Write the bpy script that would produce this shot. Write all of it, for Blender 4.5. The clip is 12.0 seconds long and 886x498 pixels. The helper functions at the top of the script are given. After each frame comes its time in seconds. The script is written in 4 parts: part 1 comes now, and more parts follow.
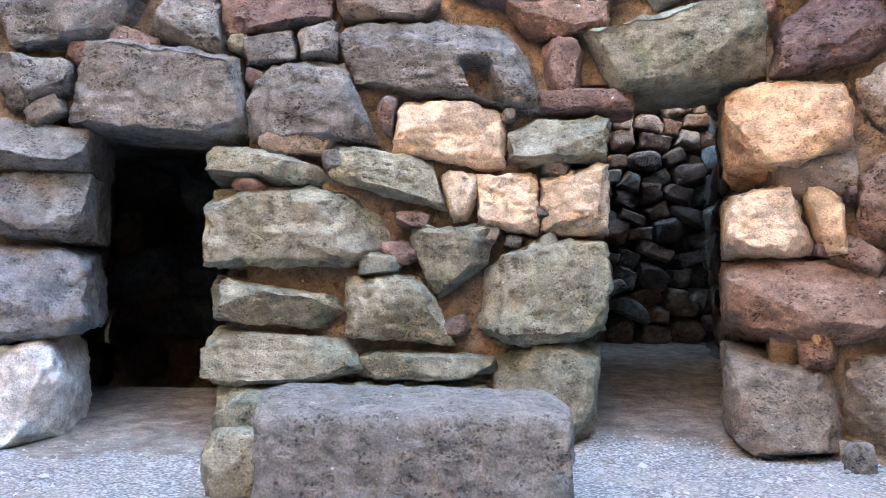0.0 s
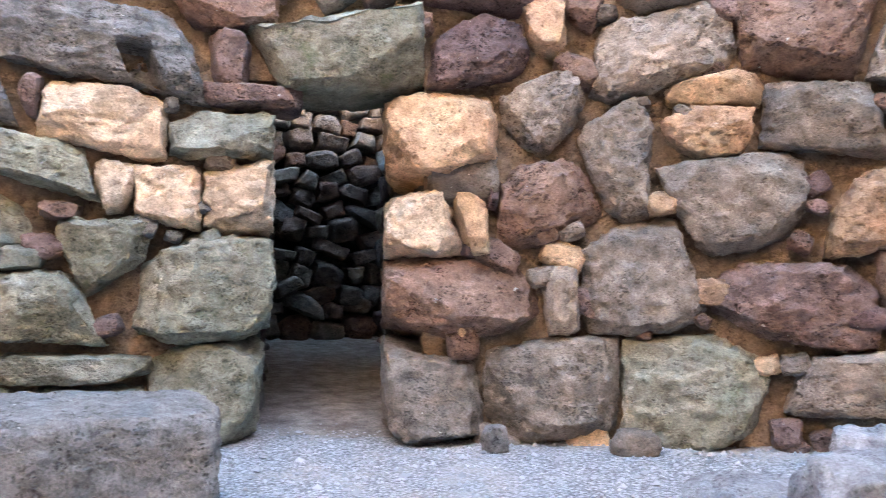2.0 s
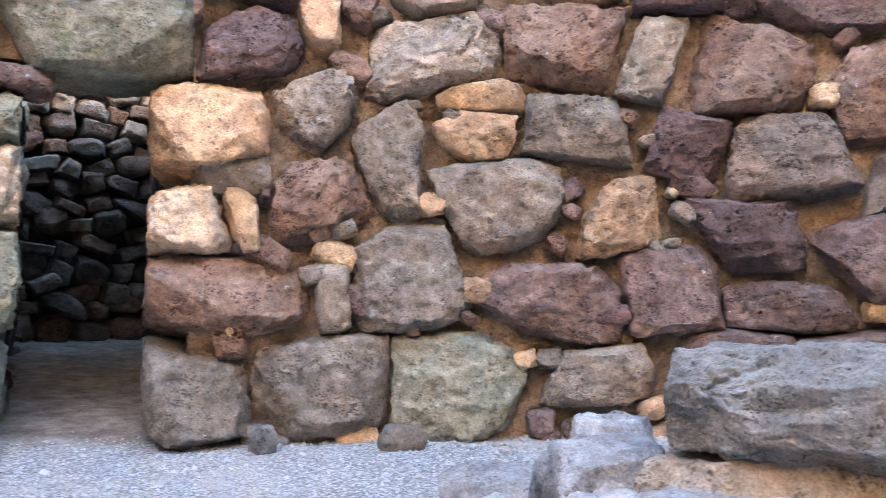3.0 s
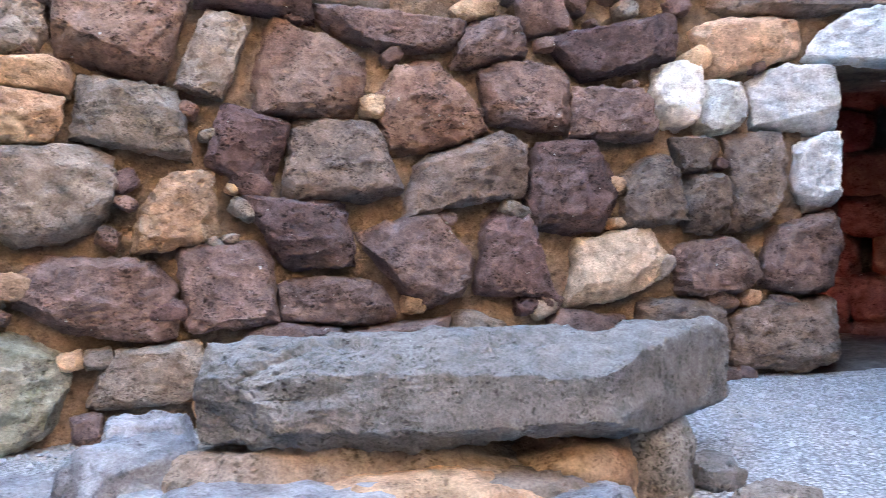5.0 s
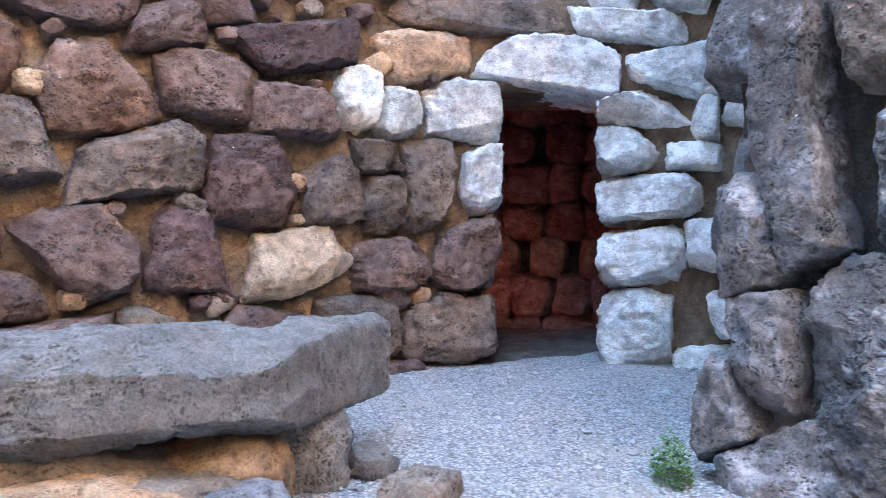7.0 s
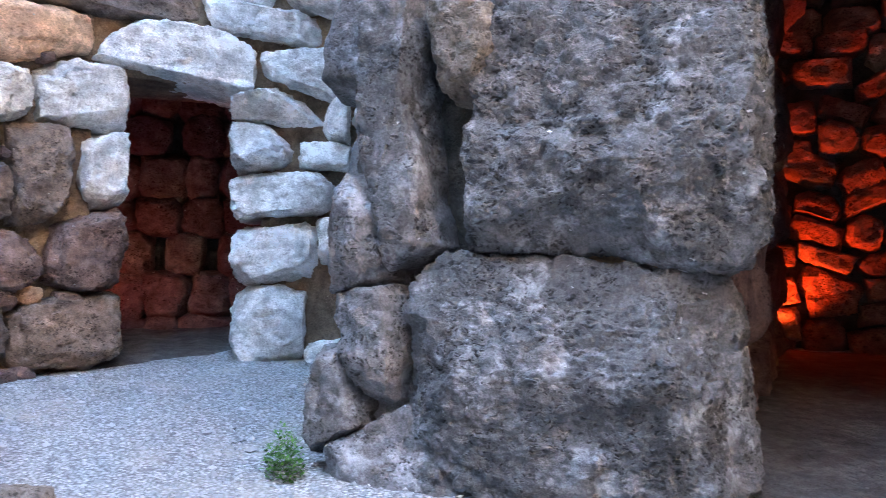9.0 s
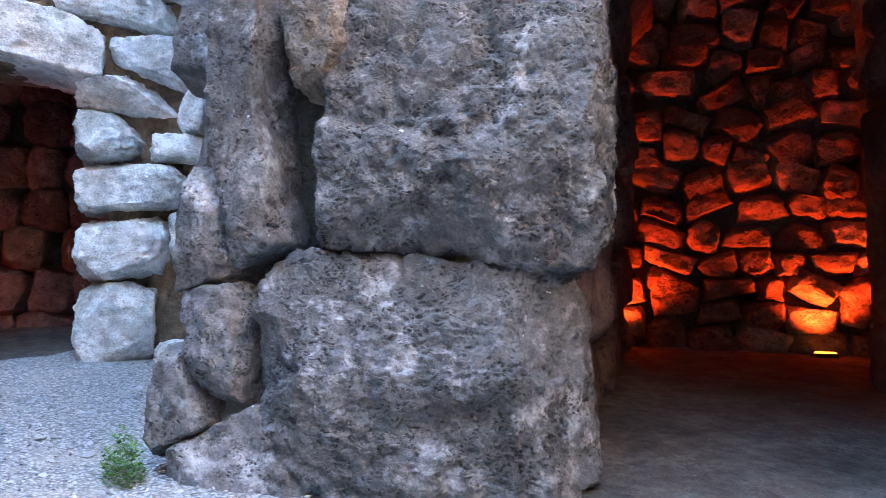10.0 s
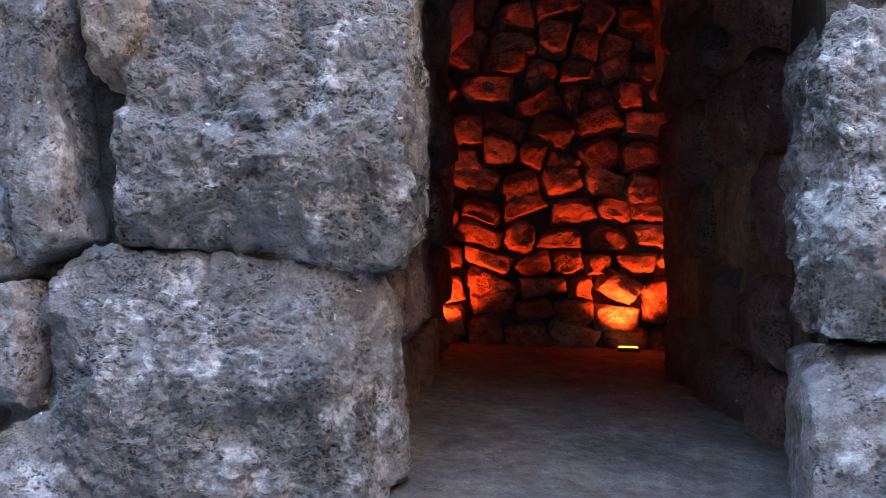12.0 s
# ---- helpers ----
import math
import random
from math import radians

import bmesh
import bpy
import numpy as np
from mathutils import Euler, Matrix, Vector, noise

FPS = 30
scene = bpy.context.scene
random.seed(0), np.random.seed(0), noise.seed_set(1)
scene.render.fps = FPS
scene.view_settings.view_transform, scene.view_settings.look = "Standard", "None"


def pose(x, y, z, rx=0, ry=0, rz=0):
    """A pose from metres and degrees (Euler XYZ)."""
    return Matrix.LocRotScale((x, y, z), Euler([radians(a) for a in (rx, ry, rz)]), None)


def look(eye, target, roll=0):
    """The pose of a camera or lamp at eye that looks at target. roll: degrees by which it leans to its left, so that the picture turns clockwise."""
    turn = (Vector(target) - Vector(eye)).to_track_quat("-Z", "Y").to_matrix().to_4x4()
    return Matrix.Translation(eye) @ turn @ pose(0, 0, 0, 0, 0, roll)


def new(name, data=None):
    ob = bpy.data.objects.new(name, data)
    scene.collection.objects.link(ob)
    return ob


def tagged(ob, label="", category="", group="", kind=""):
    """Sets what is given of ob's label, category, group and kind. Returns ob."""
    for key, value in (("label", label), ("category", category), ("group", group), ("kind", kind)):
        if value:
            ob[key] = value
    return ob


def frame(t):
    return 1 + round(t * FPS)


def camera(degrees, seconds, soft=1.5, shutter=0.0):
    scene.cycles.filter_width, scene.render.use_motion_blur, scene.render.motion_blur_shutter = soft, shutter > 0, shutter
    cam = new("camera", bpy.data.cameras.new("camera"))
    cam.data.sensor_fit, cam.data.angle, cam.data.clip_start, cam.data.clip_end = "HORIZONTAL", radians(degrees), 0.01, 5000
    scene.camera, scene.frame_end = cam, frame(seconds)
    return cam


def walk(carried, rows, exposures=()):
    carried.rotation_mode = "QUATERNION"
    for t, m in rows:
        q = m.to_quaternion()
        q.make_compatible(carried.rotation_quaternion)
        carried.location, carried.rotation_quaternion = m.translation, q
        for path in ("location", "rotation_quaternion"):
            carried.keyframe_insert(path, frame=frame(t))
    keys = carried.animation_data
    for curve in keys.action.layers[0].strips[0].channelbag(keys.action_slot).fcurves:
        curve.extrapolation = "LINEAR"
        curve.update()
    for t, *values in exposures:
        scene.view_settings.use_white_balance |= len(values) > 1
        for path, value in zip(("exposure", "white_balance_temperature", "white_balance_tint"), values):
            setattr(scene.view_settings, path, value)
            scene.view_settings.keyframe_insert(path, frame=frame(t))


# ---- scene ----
EYE = 1.0
cam = camera(56.0, 12.0, soft=0.8, shutter=0.25)
PATH = [
    (0.0, pose(-0.000, 0.450, EYE, 92.42, -0.31, 0.00)),
    (0.5, pose(0.019, 0.450, EYE, 92.41, -0.33, -2.39)),
    (1.0, pose(0.058, 0.446, EYE, 92.40, -0.41, -7.44)),
    (1.5, pose(0.107, 0.437, EYE, 92.39, -0.41, -13.69)),
    (2.0, pose(0.161, 0.420, EYE, 92.37, -0.46, -21.02)),
    (2.5, pose(0.212, 0.397, EYE, 92.37, -0.48, -28.06)),
    (3.0, pose(0.261, 0.367, EYE, 92.39, -0.62, -35.40)),
    (3.2, pose(0.278, 0.354, EYE, 92.44, -0.78, -38.18)),
    (4.8, pose(0.389, 0.226, EYE, 92.33, -0.43, -59.80)),
    (5.0, pose(0.400, 0.205, EYE, 92.35, -0.39, -62.86)),
    (5.5, pose(0.421, 0.160, EYE, 92.36, -0.54, -69.14)),
    (6.0, pose(0.434, 0.118, EYE, 92.37, -0.65, -74.78)),
    (6.5, pose(0.442, 0.085, EYE, 92.36, -0.79, -79.06)),
    (6.7, pose(0.444, 0.074, EYE, 92.36, -0.91, -80.55)),
    (8.3, pose(0.445, -0.067, EYE, 92.46, -0.33, -98.58)),
    (8.5, pose(0.442, -0.085, EYE, 92.48, -0.25, -100.87)),
    (9.0, pose(0.431, -0.128, EYE, 92.46, -0.35, -106.51)),
    (9.5, pose(0.419, -0.164, EYE, 92.46, -0.43, -111.42)),
    (10.0, pose(0.406, -0.194, EYE, 92.43, -0.66, -115.56)),
    (10.5, pose(0.394, -0.218, EYE, 92.46, -0.73, -118.97)),
    (11.0, pose(0.380, -0.241, EYE, 92.46, -0.73, -122.36)),
    (11.5, pose(0.368, -0.259, EYE, 92.47, -0.73, -125.10)),
    (12.0, pose(0.359, -0.271, EYE, 92.48, -0.68, -127.02)),
]
walk(cam, PATH, exposures=((0.0, 5.27, 6700, 2), (5.5, 5.22, 6350, 2), (8.5, 5.13, 6200, 2), (12.0, 5.17, 6350, 3)))

# ---- light: open sky over the court, low morning sun on a tall unseen wall added behind the camera, orange floor lamps ----
SUN_AZ, SUN_EL = 40.0, 33.0
world = bpy.data.worlds.new("sky")
scene.world = world
world.use_nodes = True
wn = world.node_tree
sky = wn.nodes.new("ShaderNodeTexSky")
sky.sky_type, sky.sun_disc = "NISHITA", False
sky.sun_elevation, sky.sun_rotation = radians(SUN_EL), radians(SUN_AZ)
wn.links.new(sky.outputs[0], wn.nodes["Background"].inputs[0])
wn.nodes["Background"].inputs[1].default_value = 0.15
sun = new("sun", bpy.data.lights.new("sun", "SUN"))
sun.data.energy, sun.data.angle, sun.data.color = 5.0, radians(0.5), (1.0, 0.9, 0.76)
sun_from = Vector((math.sin(radians(SUN_AZ)) * math.cos(radians(SUN_EL)), math.cos(radians(SUN_AZ)) * math.cos(radians(SUN_EL)), math.sin(radians(SUN_EL))))
sun.matrix_world = look(sun_from * 40, (0, 0, 0))


def uplight(name, eye, target, watts, colour, cone=110, size=0.04):
    ob = new(name, bpy.data.lights.new(name, "SPOT"))
    ob.data.energy, ob.data.color, ob.data.shadow_soft_size = watts, colour, size
    ob.data.spot_size, ob.data.spot_blend = radians(cone), 0.6
    ob.matrix_world = look(eye, target)
    return ob


uplight("chamber_uplight", (5.44, -6.22, 0.52), (5.70, -6.48, 2.1), 6.5, (1.0, 0.065, 0.010))
uplight("chamber_uplight", (6.42, -4.80, 0.60), (6.85, -5.35, 2.4), 4.2, (1.0, 0.055, 0.008))
uplight("niche_uplight", (8.35, 1.0, 0.9), (9.4, 0.0, 1.8), 0.5, (1.0, 0.06, 0.02), 120)

# ---- plan ----
# wall tops lie out of view; TOP is set high to steepen the skylight
TOP, FACED = 10.0, 4.4
NORTH = ((-3.7, 5.1), (-2.47, 5.6), (-0.8, 5.63), (0.9, 5.62), (1.69, 5.38), (2.7, 5.1), (3.7, 4.53), (4.7, 3.55), (5.75, 2.4),
         (6.6, 1.4), (7.12, 0.72), (7.3, 0.0), (7.2, -0.7), (7.0, -1.4), (6.85, -2.3))
PIER = ((7.0, -1.4), (4.45, -0.36), (3.87, -0.81), (2.88, -2.0), (1.96, -2.97), (1.41, -3.37), (0.0, -4.2), (-2.5, -3.4),
        (-4.6, -0.5), (-4.7, 3.0), (-3.7, 5.1))


def ground_z(x, y):
    """The floor rises gently towards the far door and the chambers, and is sunk out of view to keep the passage dark.
    """
    dip = 0.5 * min(1.4, max(0.0, y - 7.35)) if x < -0.6 else 0.0
    return 0.081 * max(0.0, 0.9 * x - 0.3 * y - 2.0) + 0.078 * max(0.0, y - 5.6) - dip


def smoothed(points, rounds):
    """Chaikin's corner cutting."""
    p = np.array(points, float)
    for _ in range(rounds):
        q = np.empty((2 * len(p) - 2, 2))
        q[0::2], q[1::2] = 0.75 * p[:-1] + 0.25 * p[1:], 0.25 * p[:-1] + 0.75 * p[1:]
        p = np.vstack((p[:1], q[1:-1], p[-1:]))
    return p


class Face:
    """A wall's face in plan, clockwise round the court; s runs along it."""

    def __init__(self, points, rounds):
        self.p = smoothed(points, rounds)
        self.arc = np.concatenate(([0], np.cumsum(np.hypot(*np.diff(self.p, axis=0).T))))
        self.stones = []

    def at(self, s):
        x, y = np.interp(s, self.arc, self.p[:, 0]), np.interp(s, self.arc, self.p[:, 1])
        a, b = s - 0.08, s + 0.08
        t = Vector((np.interp(b, self.arc, self.p[:, 0]) - np.interp(a, self.arc, self.p[:, 0]),
                    np.interp(b, self.arc, self.p[:, 1]) - np.interp(a, self.arc, self.p[:, 1]), 0)).normalized()
        return Vector((x, y, 0)), t, Vector((t.y, -t.x, 0))

    def near(self, x, y):
        return float(self.arc[np.argmin(np.hypot(self.p[:, 0] - x, self.p[:, 1] - y))])


north, pier = Face(NORTH, 3), Face(PIER, 1)

# ---- materials ----
def material(name):
    m = bpy.data.materials.new(name)
    m.use_nodes = True
    return m, m.node_tree, m.node_tree.nodes["Principled BSDF"]


def add(tree, kind, **inputs):
    n = tree.nodes.new(kind)
    for key, value in inputs.items():
        if key in n.inputs:
            n.inputs[key].default_value = value
        else:
            n.inputs[key.replace("_", " ")].default_value = value
    return n


def ramp(tree, source, low, high, c0=(0, 0, 0, 1), c1=(1, 1, 1, 1)):
    n = tree.nodes.new("ShaderNodeValToRGB")
    n.color_ramp.elements[0].position, n.color_ramp.elements[1].position = low, high
    n.color_ramp.elements[0].color, n.color_ramp.elements[1].color = c0, c1
    tree.links.new(source, n.inputs[0])
    return n.outputs[0]


def mixed(tree, factor, a, b, blend="MIX"):
    n = tree.nodes.new("ShaderNodeMix")
    n.data_type, n.blend_type = "RGBA", blend
    for value, slot in ((factor, 0), (a, 6), (b, 7)):
        if hasattr(value, "links") or hasattr(value, "is_linked"):
            tree.links.new(value, n.inputs[slot])
        else:
            n.inputs[slot].default_value = value
    return n.outputs[2]


def noise_of(tree, where, scale, detail=6.0, rough=0.6):
    n = add(tree, "ShaderNodeTexNoise", Scale=scale, Detail=detail, Roughness=rough)
    tree.links.new(where, n.inputs["Vector"])
    return n.outputs[0]


def spread(c, k):
    return (min(1, c[0] * k), min(1, c[1] * k), min(1, c[2] * k), 1)


def rock(name, base, second, lichen=0.25, pits=0.6, lichen_colour=(0.5, 0.5, 0.46, 1), moss=0.0, vary=0.22, mottle=1.0):
    """Weathered volcanic stone: two tones in soft patches, open pores with their shade painted in, fine grain, crusts
    of pale lichen, a little moss.
    """
    m, t, b = material(name)
    co = add(t, "ShaderNodeTexCoord").outputs["Object"]
    info = add(t, "ShaderNodeObjectInfo")
    shift = add(t, "ShaderNodeVectorMath")
    shift.operation = "MULTIPLY_ADD"
    t.links.new(info.outputs["Random"], shift.inputs[0])
    shift.inputs[1].default_value = (37.0, 61.0, 23.0)
    t.links.new(co, shift.inputs[2])
    where = shift.outputs[0]
    big, mid, fine = noise_of(t, where, 2.2, 4, 0.55), noise_of(t, where, 13, 6, 0.62), noise_of(t, where, 85, 4, 0.7)
    col = mixed(t, ramp(t, big, 0.40, 0.60), spread(base, 1), spread(second, 1))
    col = mixed(t, 1.0, col, ramp(t, mid, 0.30, 0.70, (0.70, 0.68, 0.66, 1), (1.28, 1.28, 1.27, 1)), "MULTIPLY")
    col = mixed(t, 0.5, col, ramp(t, fine, 0.36, 0.64, (0.55, 0.54, 0.53, 1), (1.5, 1.5, 1.5, 1)), "MULTIPLY")
    col = mixed(t, 0.85 * mottle, col, ramp(t, noise_of(t, where, 5.5, 6, 0.6), 0.32, 0.68, (0.62, 0.60, 0.58, 1), (1.38, 1.38, 1.38, 1)), "MULTIPLY")
    tone = ramp(t, info.outputs["Random"], 0.0, 1.0, (1 - vary, 1 - vary * 0.9, 1 - vary * 0.8, 1), (1 + vary, 1 + vary * 0.9, 1 + vary * 0.85, 1))
    col = mixed(t, 1.0, col, tone, "MULTIPLY")
    crust = noise_of(t, where, 4.5, 9, 0.72)
    col = mixed(t, ramp(t, crust, 0.68 - 0.12 * lichen, 0.82 - 0.10 * lichen), col, lichen_colour)
    fleck = noise_of(t, where, 19, 4, 0.6)
    col = mixed(t, ramp(t, fleck, 0.70, 0.73), col, lichen_colour)
    if moss:
        col = mixed(t, ramp(t, noise_of(t, where, 4.2, 7, 0.7), 0.62 - 0.12 * moss, 0.78), col, (0.13, 0.15, 0.06, 1))
    wob = add(t, "ShaderNodeTexNoise", Scale=16.0, Detail=4.0)
    t.links.new(where, wob.inputs["Vector"])
    warp = add(t, "ShaderNodeVectorMath")
    warp.operation = "MULTIPLY_ADD"
    t.links.new(wob.outputs["Color"], warp.inputs[0])
    warp.inputs[1].default_value = (0.08, 0.08, 0.08)
    t.links.new(where, warp.inputs[2])
    flat = add(t, "ShaderNodeMapping")
    flat.inputs["Scale"].default_value = (0.75, 1.35, 1.0)
    t.links.new(warp.outputs[0], flat.inputs["Vector"])
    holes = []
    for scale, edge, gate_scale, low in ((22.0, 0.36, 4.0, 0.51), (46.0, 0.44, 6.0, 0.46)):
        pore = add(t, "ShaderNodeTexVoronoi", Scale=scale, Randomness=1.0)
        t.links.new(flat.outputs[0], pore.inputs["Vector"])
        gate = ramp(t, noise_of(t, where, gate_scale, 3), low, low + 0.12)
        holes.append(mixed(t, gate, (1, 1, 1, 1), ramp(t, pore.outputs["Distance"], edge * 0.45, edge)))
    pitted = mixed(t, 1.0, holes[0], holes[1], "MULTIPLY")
    # pore shade put into the colour: holes are darkened as well as bumped
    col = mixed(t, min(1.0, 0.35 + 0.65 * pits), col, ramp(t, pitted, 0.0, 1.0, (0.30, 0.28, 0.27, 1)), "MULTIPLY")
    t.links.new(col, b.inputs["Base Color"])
    b.inputs["Roughness"].default_value = 0.88
    b.inputs["Specular IOR Level"].default_value = 0.22
    chips = add(t, "ShaderNodeTexNoise", Scale=6.0, Detail=7.0, Roughness=0.62)
    chips.noise_type = "RIDGED_MULTIFRACTAL"
    t.links.new(where, chips.inputs["Vector"])
    last = None
    for height, strength, distance in ((chips.outputs[0], 0.4, 0.04), (mid, 0.6, 0.06), (pitted, 0.5 * pits + 0.3, 0.024), (fine, 0.5, 0.012)):
        h = add(t, "ShaderNodeBump", Strength=strength, Distance=distance)
        t.links.new(height, h.inputs["Height"])
        if last:
            t.links.new(last, h.inputs["Normal"])
        last = h.outputs[0]
    t.links.new(last, b.inputs["Normal"])
    return m


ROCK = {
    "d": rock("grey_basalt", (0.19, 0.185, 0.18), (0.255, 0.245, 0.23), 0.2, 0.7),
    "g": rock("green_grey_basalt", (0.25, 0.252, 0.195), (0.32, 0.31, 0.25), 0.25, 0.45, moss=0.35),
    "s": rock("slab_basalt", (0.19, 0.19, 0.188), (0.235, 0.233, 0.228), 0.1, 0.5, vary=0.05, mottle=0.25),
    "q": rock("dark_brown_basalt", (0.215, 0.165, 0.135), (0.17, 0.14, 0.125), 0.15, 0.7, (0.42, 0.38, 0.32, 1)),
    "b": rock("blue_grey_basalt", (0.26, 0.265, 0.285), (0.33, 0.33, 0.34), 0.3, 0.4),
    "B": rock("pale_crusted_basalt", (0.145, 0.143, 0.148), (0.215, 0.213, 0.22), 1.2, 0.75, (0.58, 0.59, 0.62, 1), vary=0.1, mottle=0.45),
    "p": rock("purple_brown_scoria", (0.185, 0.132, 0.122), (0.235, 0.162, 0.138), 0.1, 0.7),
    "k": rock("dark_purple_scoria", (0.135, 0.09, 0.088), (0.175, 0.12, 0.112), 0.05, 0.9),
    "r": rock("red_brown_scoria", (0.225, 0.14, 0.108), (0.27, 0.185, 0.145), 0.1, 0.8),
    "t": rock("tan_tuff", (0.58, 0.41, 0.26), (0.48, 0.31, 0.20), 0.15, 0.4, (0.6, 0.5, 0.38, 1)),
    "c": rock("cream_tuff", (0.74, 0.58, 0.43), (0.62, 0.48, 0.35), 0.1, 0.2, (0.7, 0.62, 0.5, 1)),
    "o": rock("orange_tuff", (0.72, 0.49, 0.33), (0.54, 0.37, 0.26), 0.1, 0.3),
    # pale stone raised past its own grey: the far wall's sky light in colour
    "w": rock("brightened_pale_stone", (0.84, 0.84, 0.84), (0.72, 0.71, 0.70), 0.5, 0.15, (0.86, 0.86, 0.86, 1), vary=0.12),
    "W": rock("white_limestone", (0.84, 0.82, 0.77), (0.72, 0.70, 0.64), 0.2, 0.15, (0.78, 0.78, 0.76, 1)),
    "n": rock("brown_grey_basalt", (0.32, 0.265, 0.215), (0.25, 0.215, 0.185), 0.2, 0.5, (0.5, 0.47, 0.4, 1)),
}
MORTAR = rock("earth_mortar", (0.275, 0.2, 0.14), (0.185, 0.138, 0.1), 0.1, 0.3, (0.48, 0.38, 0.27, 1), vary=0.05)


# dark colour stands in for the deep shade of joints and holes
DARK_FILL = rock("dark_joint_fill", (0.10, 0.09, 0.08), (0.07, 0.065, 0.06), 0.05, 0.3, (0.16, 0.15, 0.13, 1), vary=0.05)


def gravel_material():
    m, t, b = material("grey_gravel")
    where = add(t, "ShaderNodeNewGeometry").outputs["Position"]
    cell = add(t, "ShaderNodeTexVoronoi", Scale=55.0)
    t.links.new(where, cell.inputs["Vector"])
    shade = add(t, "ShaderNodeSeparateColor")
    t.links.new(cell.outputs["Color"], shade.inputs[0])
    col = ramp(t, shade.outputs[0], 0.0, 1.0, (0.31, 0.31, 0.315, 1), (0.66, 0.66, 0.67, 1))
    edge = ramp(t, cell.outputs["Distance"], 0.25, 0.75, (1, 1, 1, 1), (0.45, 0.44, 0.43, 1))
    col = mixed(t, 1.0, col, edge, "MULTIPLY")
    earth = ramp(t, noise_of(t, where, 0.9, 6, 0.65), 0.50, 0.66)
    col = mixed(t, earth, col, (0.46, 0.42, 0.38, 1))
    t.links.new(col, b.inputs["Base Color"])
    b.inputs["Roughness"].default_value = 0.9
    h = add(t, "ShaderNodeBump", Strength=0.9, Distance=0.012)
    h.invert = True
    t.links.new(cell.outputs["Distance"], h.inputs["Height"])
    h2 = add(t, "ShaderNodeBump", Strength=0.5, Distance=0.03)
    t.links.new(noise_of(t, where, 9, 6), h2.inputs["Height"])
    t.links.new(h.outputs[0], h2.inputs["Normal"])
    t.links.new(h2.outputs[0], b.inputs["Normal"])
    return m


def pebble_material():
    m, t, b = material("pebbles")
    isl = add(t, "ShaderNodeNewGeometry").outputs["Random Per Island"]
    col = ramp(t, isl, 0.0, 1.0, (0.26, 0.26, 0.265, 1), (0.62, 0.62, 0.63, 1))
    t.links.new(col, b.inputs["Base Color"])
    b.inputs["Roughness"].default_value = 0.85
    return m


def leaf_material():
    m, t, b = material("weed_leaf")
    isl = add(t, "ShaderNodeNewGeometry").outputs["Random Per Island"]
    t.links.new(ramp(t, isl, 0.0, 1.0, (0.05, 0.14, 0.02, 1), (0.13, 0.28, 0.05, 1)), b.inputs["Base Color"])
    b.inputs["Roughness"].default_value = 0.6
    return m


def plain(name, colour, roughness=0.5, glow_colour=None, strength=0.0):
    m, t, b = material(name)
    b.inputs["Base Color"].default_value = colour
    b.inputs["Roughness"].default_value = roughness
    if glow_colour:
        b.inputs["Emission Color"].default_value = glow_colour
        b.inputs["Emission Strength"].default_value = strength
    return m


# EARTH is darkened past real trodden earth to hold the chambers' shade
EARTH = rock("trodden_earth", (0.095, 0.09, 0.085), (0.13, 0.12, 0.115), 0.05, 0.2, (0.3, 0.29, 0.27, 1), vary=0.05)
DUST = rock("dusty_earth", (0.36, 0.33, 0.30), (0.28, 0.26, 0.24), 0.05, 0.1, (0.5, 0.48, 0.45, 1), vary=0.05)
GRAVEL, PEBBLE, LEAF = gravel_material(), pebble_material(), leaf_material()
LAMP_GLASS = plain("lamp_glass", (0.9, 0.5, 0.2, 1), 0.2, (1.0, 0.25, 0.03, 1), 0.15)
LAMP_BODY = plain("lamp_body", (0.03, 0.03, 0.03, 1), 0.5)

# ---- builders ----
def lattice(seed):
    return np.random.RandomState(seed).rand(4096)


TABLE = lattice(5)


def soft_noise(p):
    """Smooth value noise in -1..1 for an array of points."""
    i = np.floor(p).astype(np.int64)
    f = p - i
    f = f * f * (3 - 2 * f)
    out = np.zeros(len(p))
    for dx in (0, 1):
        for dy in (0, 1):
            for dz in (0, 1):
                h = ((i[:, 0] + dx) * 73856093 ^ (i[:, 1] + dy) * 19349663 ^ (i[:, 2] + dz) * 83492791) % 4096
                w = (f[:, 0] if dx else 1 - f[:, 0]) * (f[:, 1] if dy else 1 - f[:, 1]) * (f[:, 2] if dz else 1 - f[:, 2])
                out += w * TABLE[h]
    return out * 2 - 1


CUBES = {}


def cube_grid(n, deep):
    """Points and faces of a cube's skin, n cells across and deep cells from back to front; the bedded back is one face if deep < n."""
    if (n, deep) not in CUBES:
        index, pts, quads = {}, [], []
        cells = (n, n, deep)

        def vert(k):
            if k not in index:
                index[k] = len(pts)
                pts.append([2 * c / m - 1 for c, m in zip(k, cells)])
            return index[k]

        for axis in range(3):
            u, v = (axis + 1) % 3, (axis + 2) % 3
            for side in (0, cells[axis]):
                if axis == 2 and side == 0 and deep < n:
                    rim = [(i, 0, 0) for i in range(n)] + [(n, i, 0) for i in range(n)] + [(n - i, n, 0) for i in range(n)] + [(0, n - i, 0) for i in range(n)]
                    quads.append([vert(k) for k in rim[::-1]])
                    continue
                for i in range(cells[u]):
                    for j in range(cells[v]):
                        q = []
                        for a, b in ((i, j), (i + 1, j), (i + 1, j + 1), (i, j + 1)):
                            k = [0, 0, 0]
                            k[axis], k[u], k[v] = side, a, b
                            q.append(vert(tuple(k)))
                        quads.append(q if side else q[::-1])
        CUBES[n, deep] = (np.array(pts), quads)
    return CUBES[n, deep]


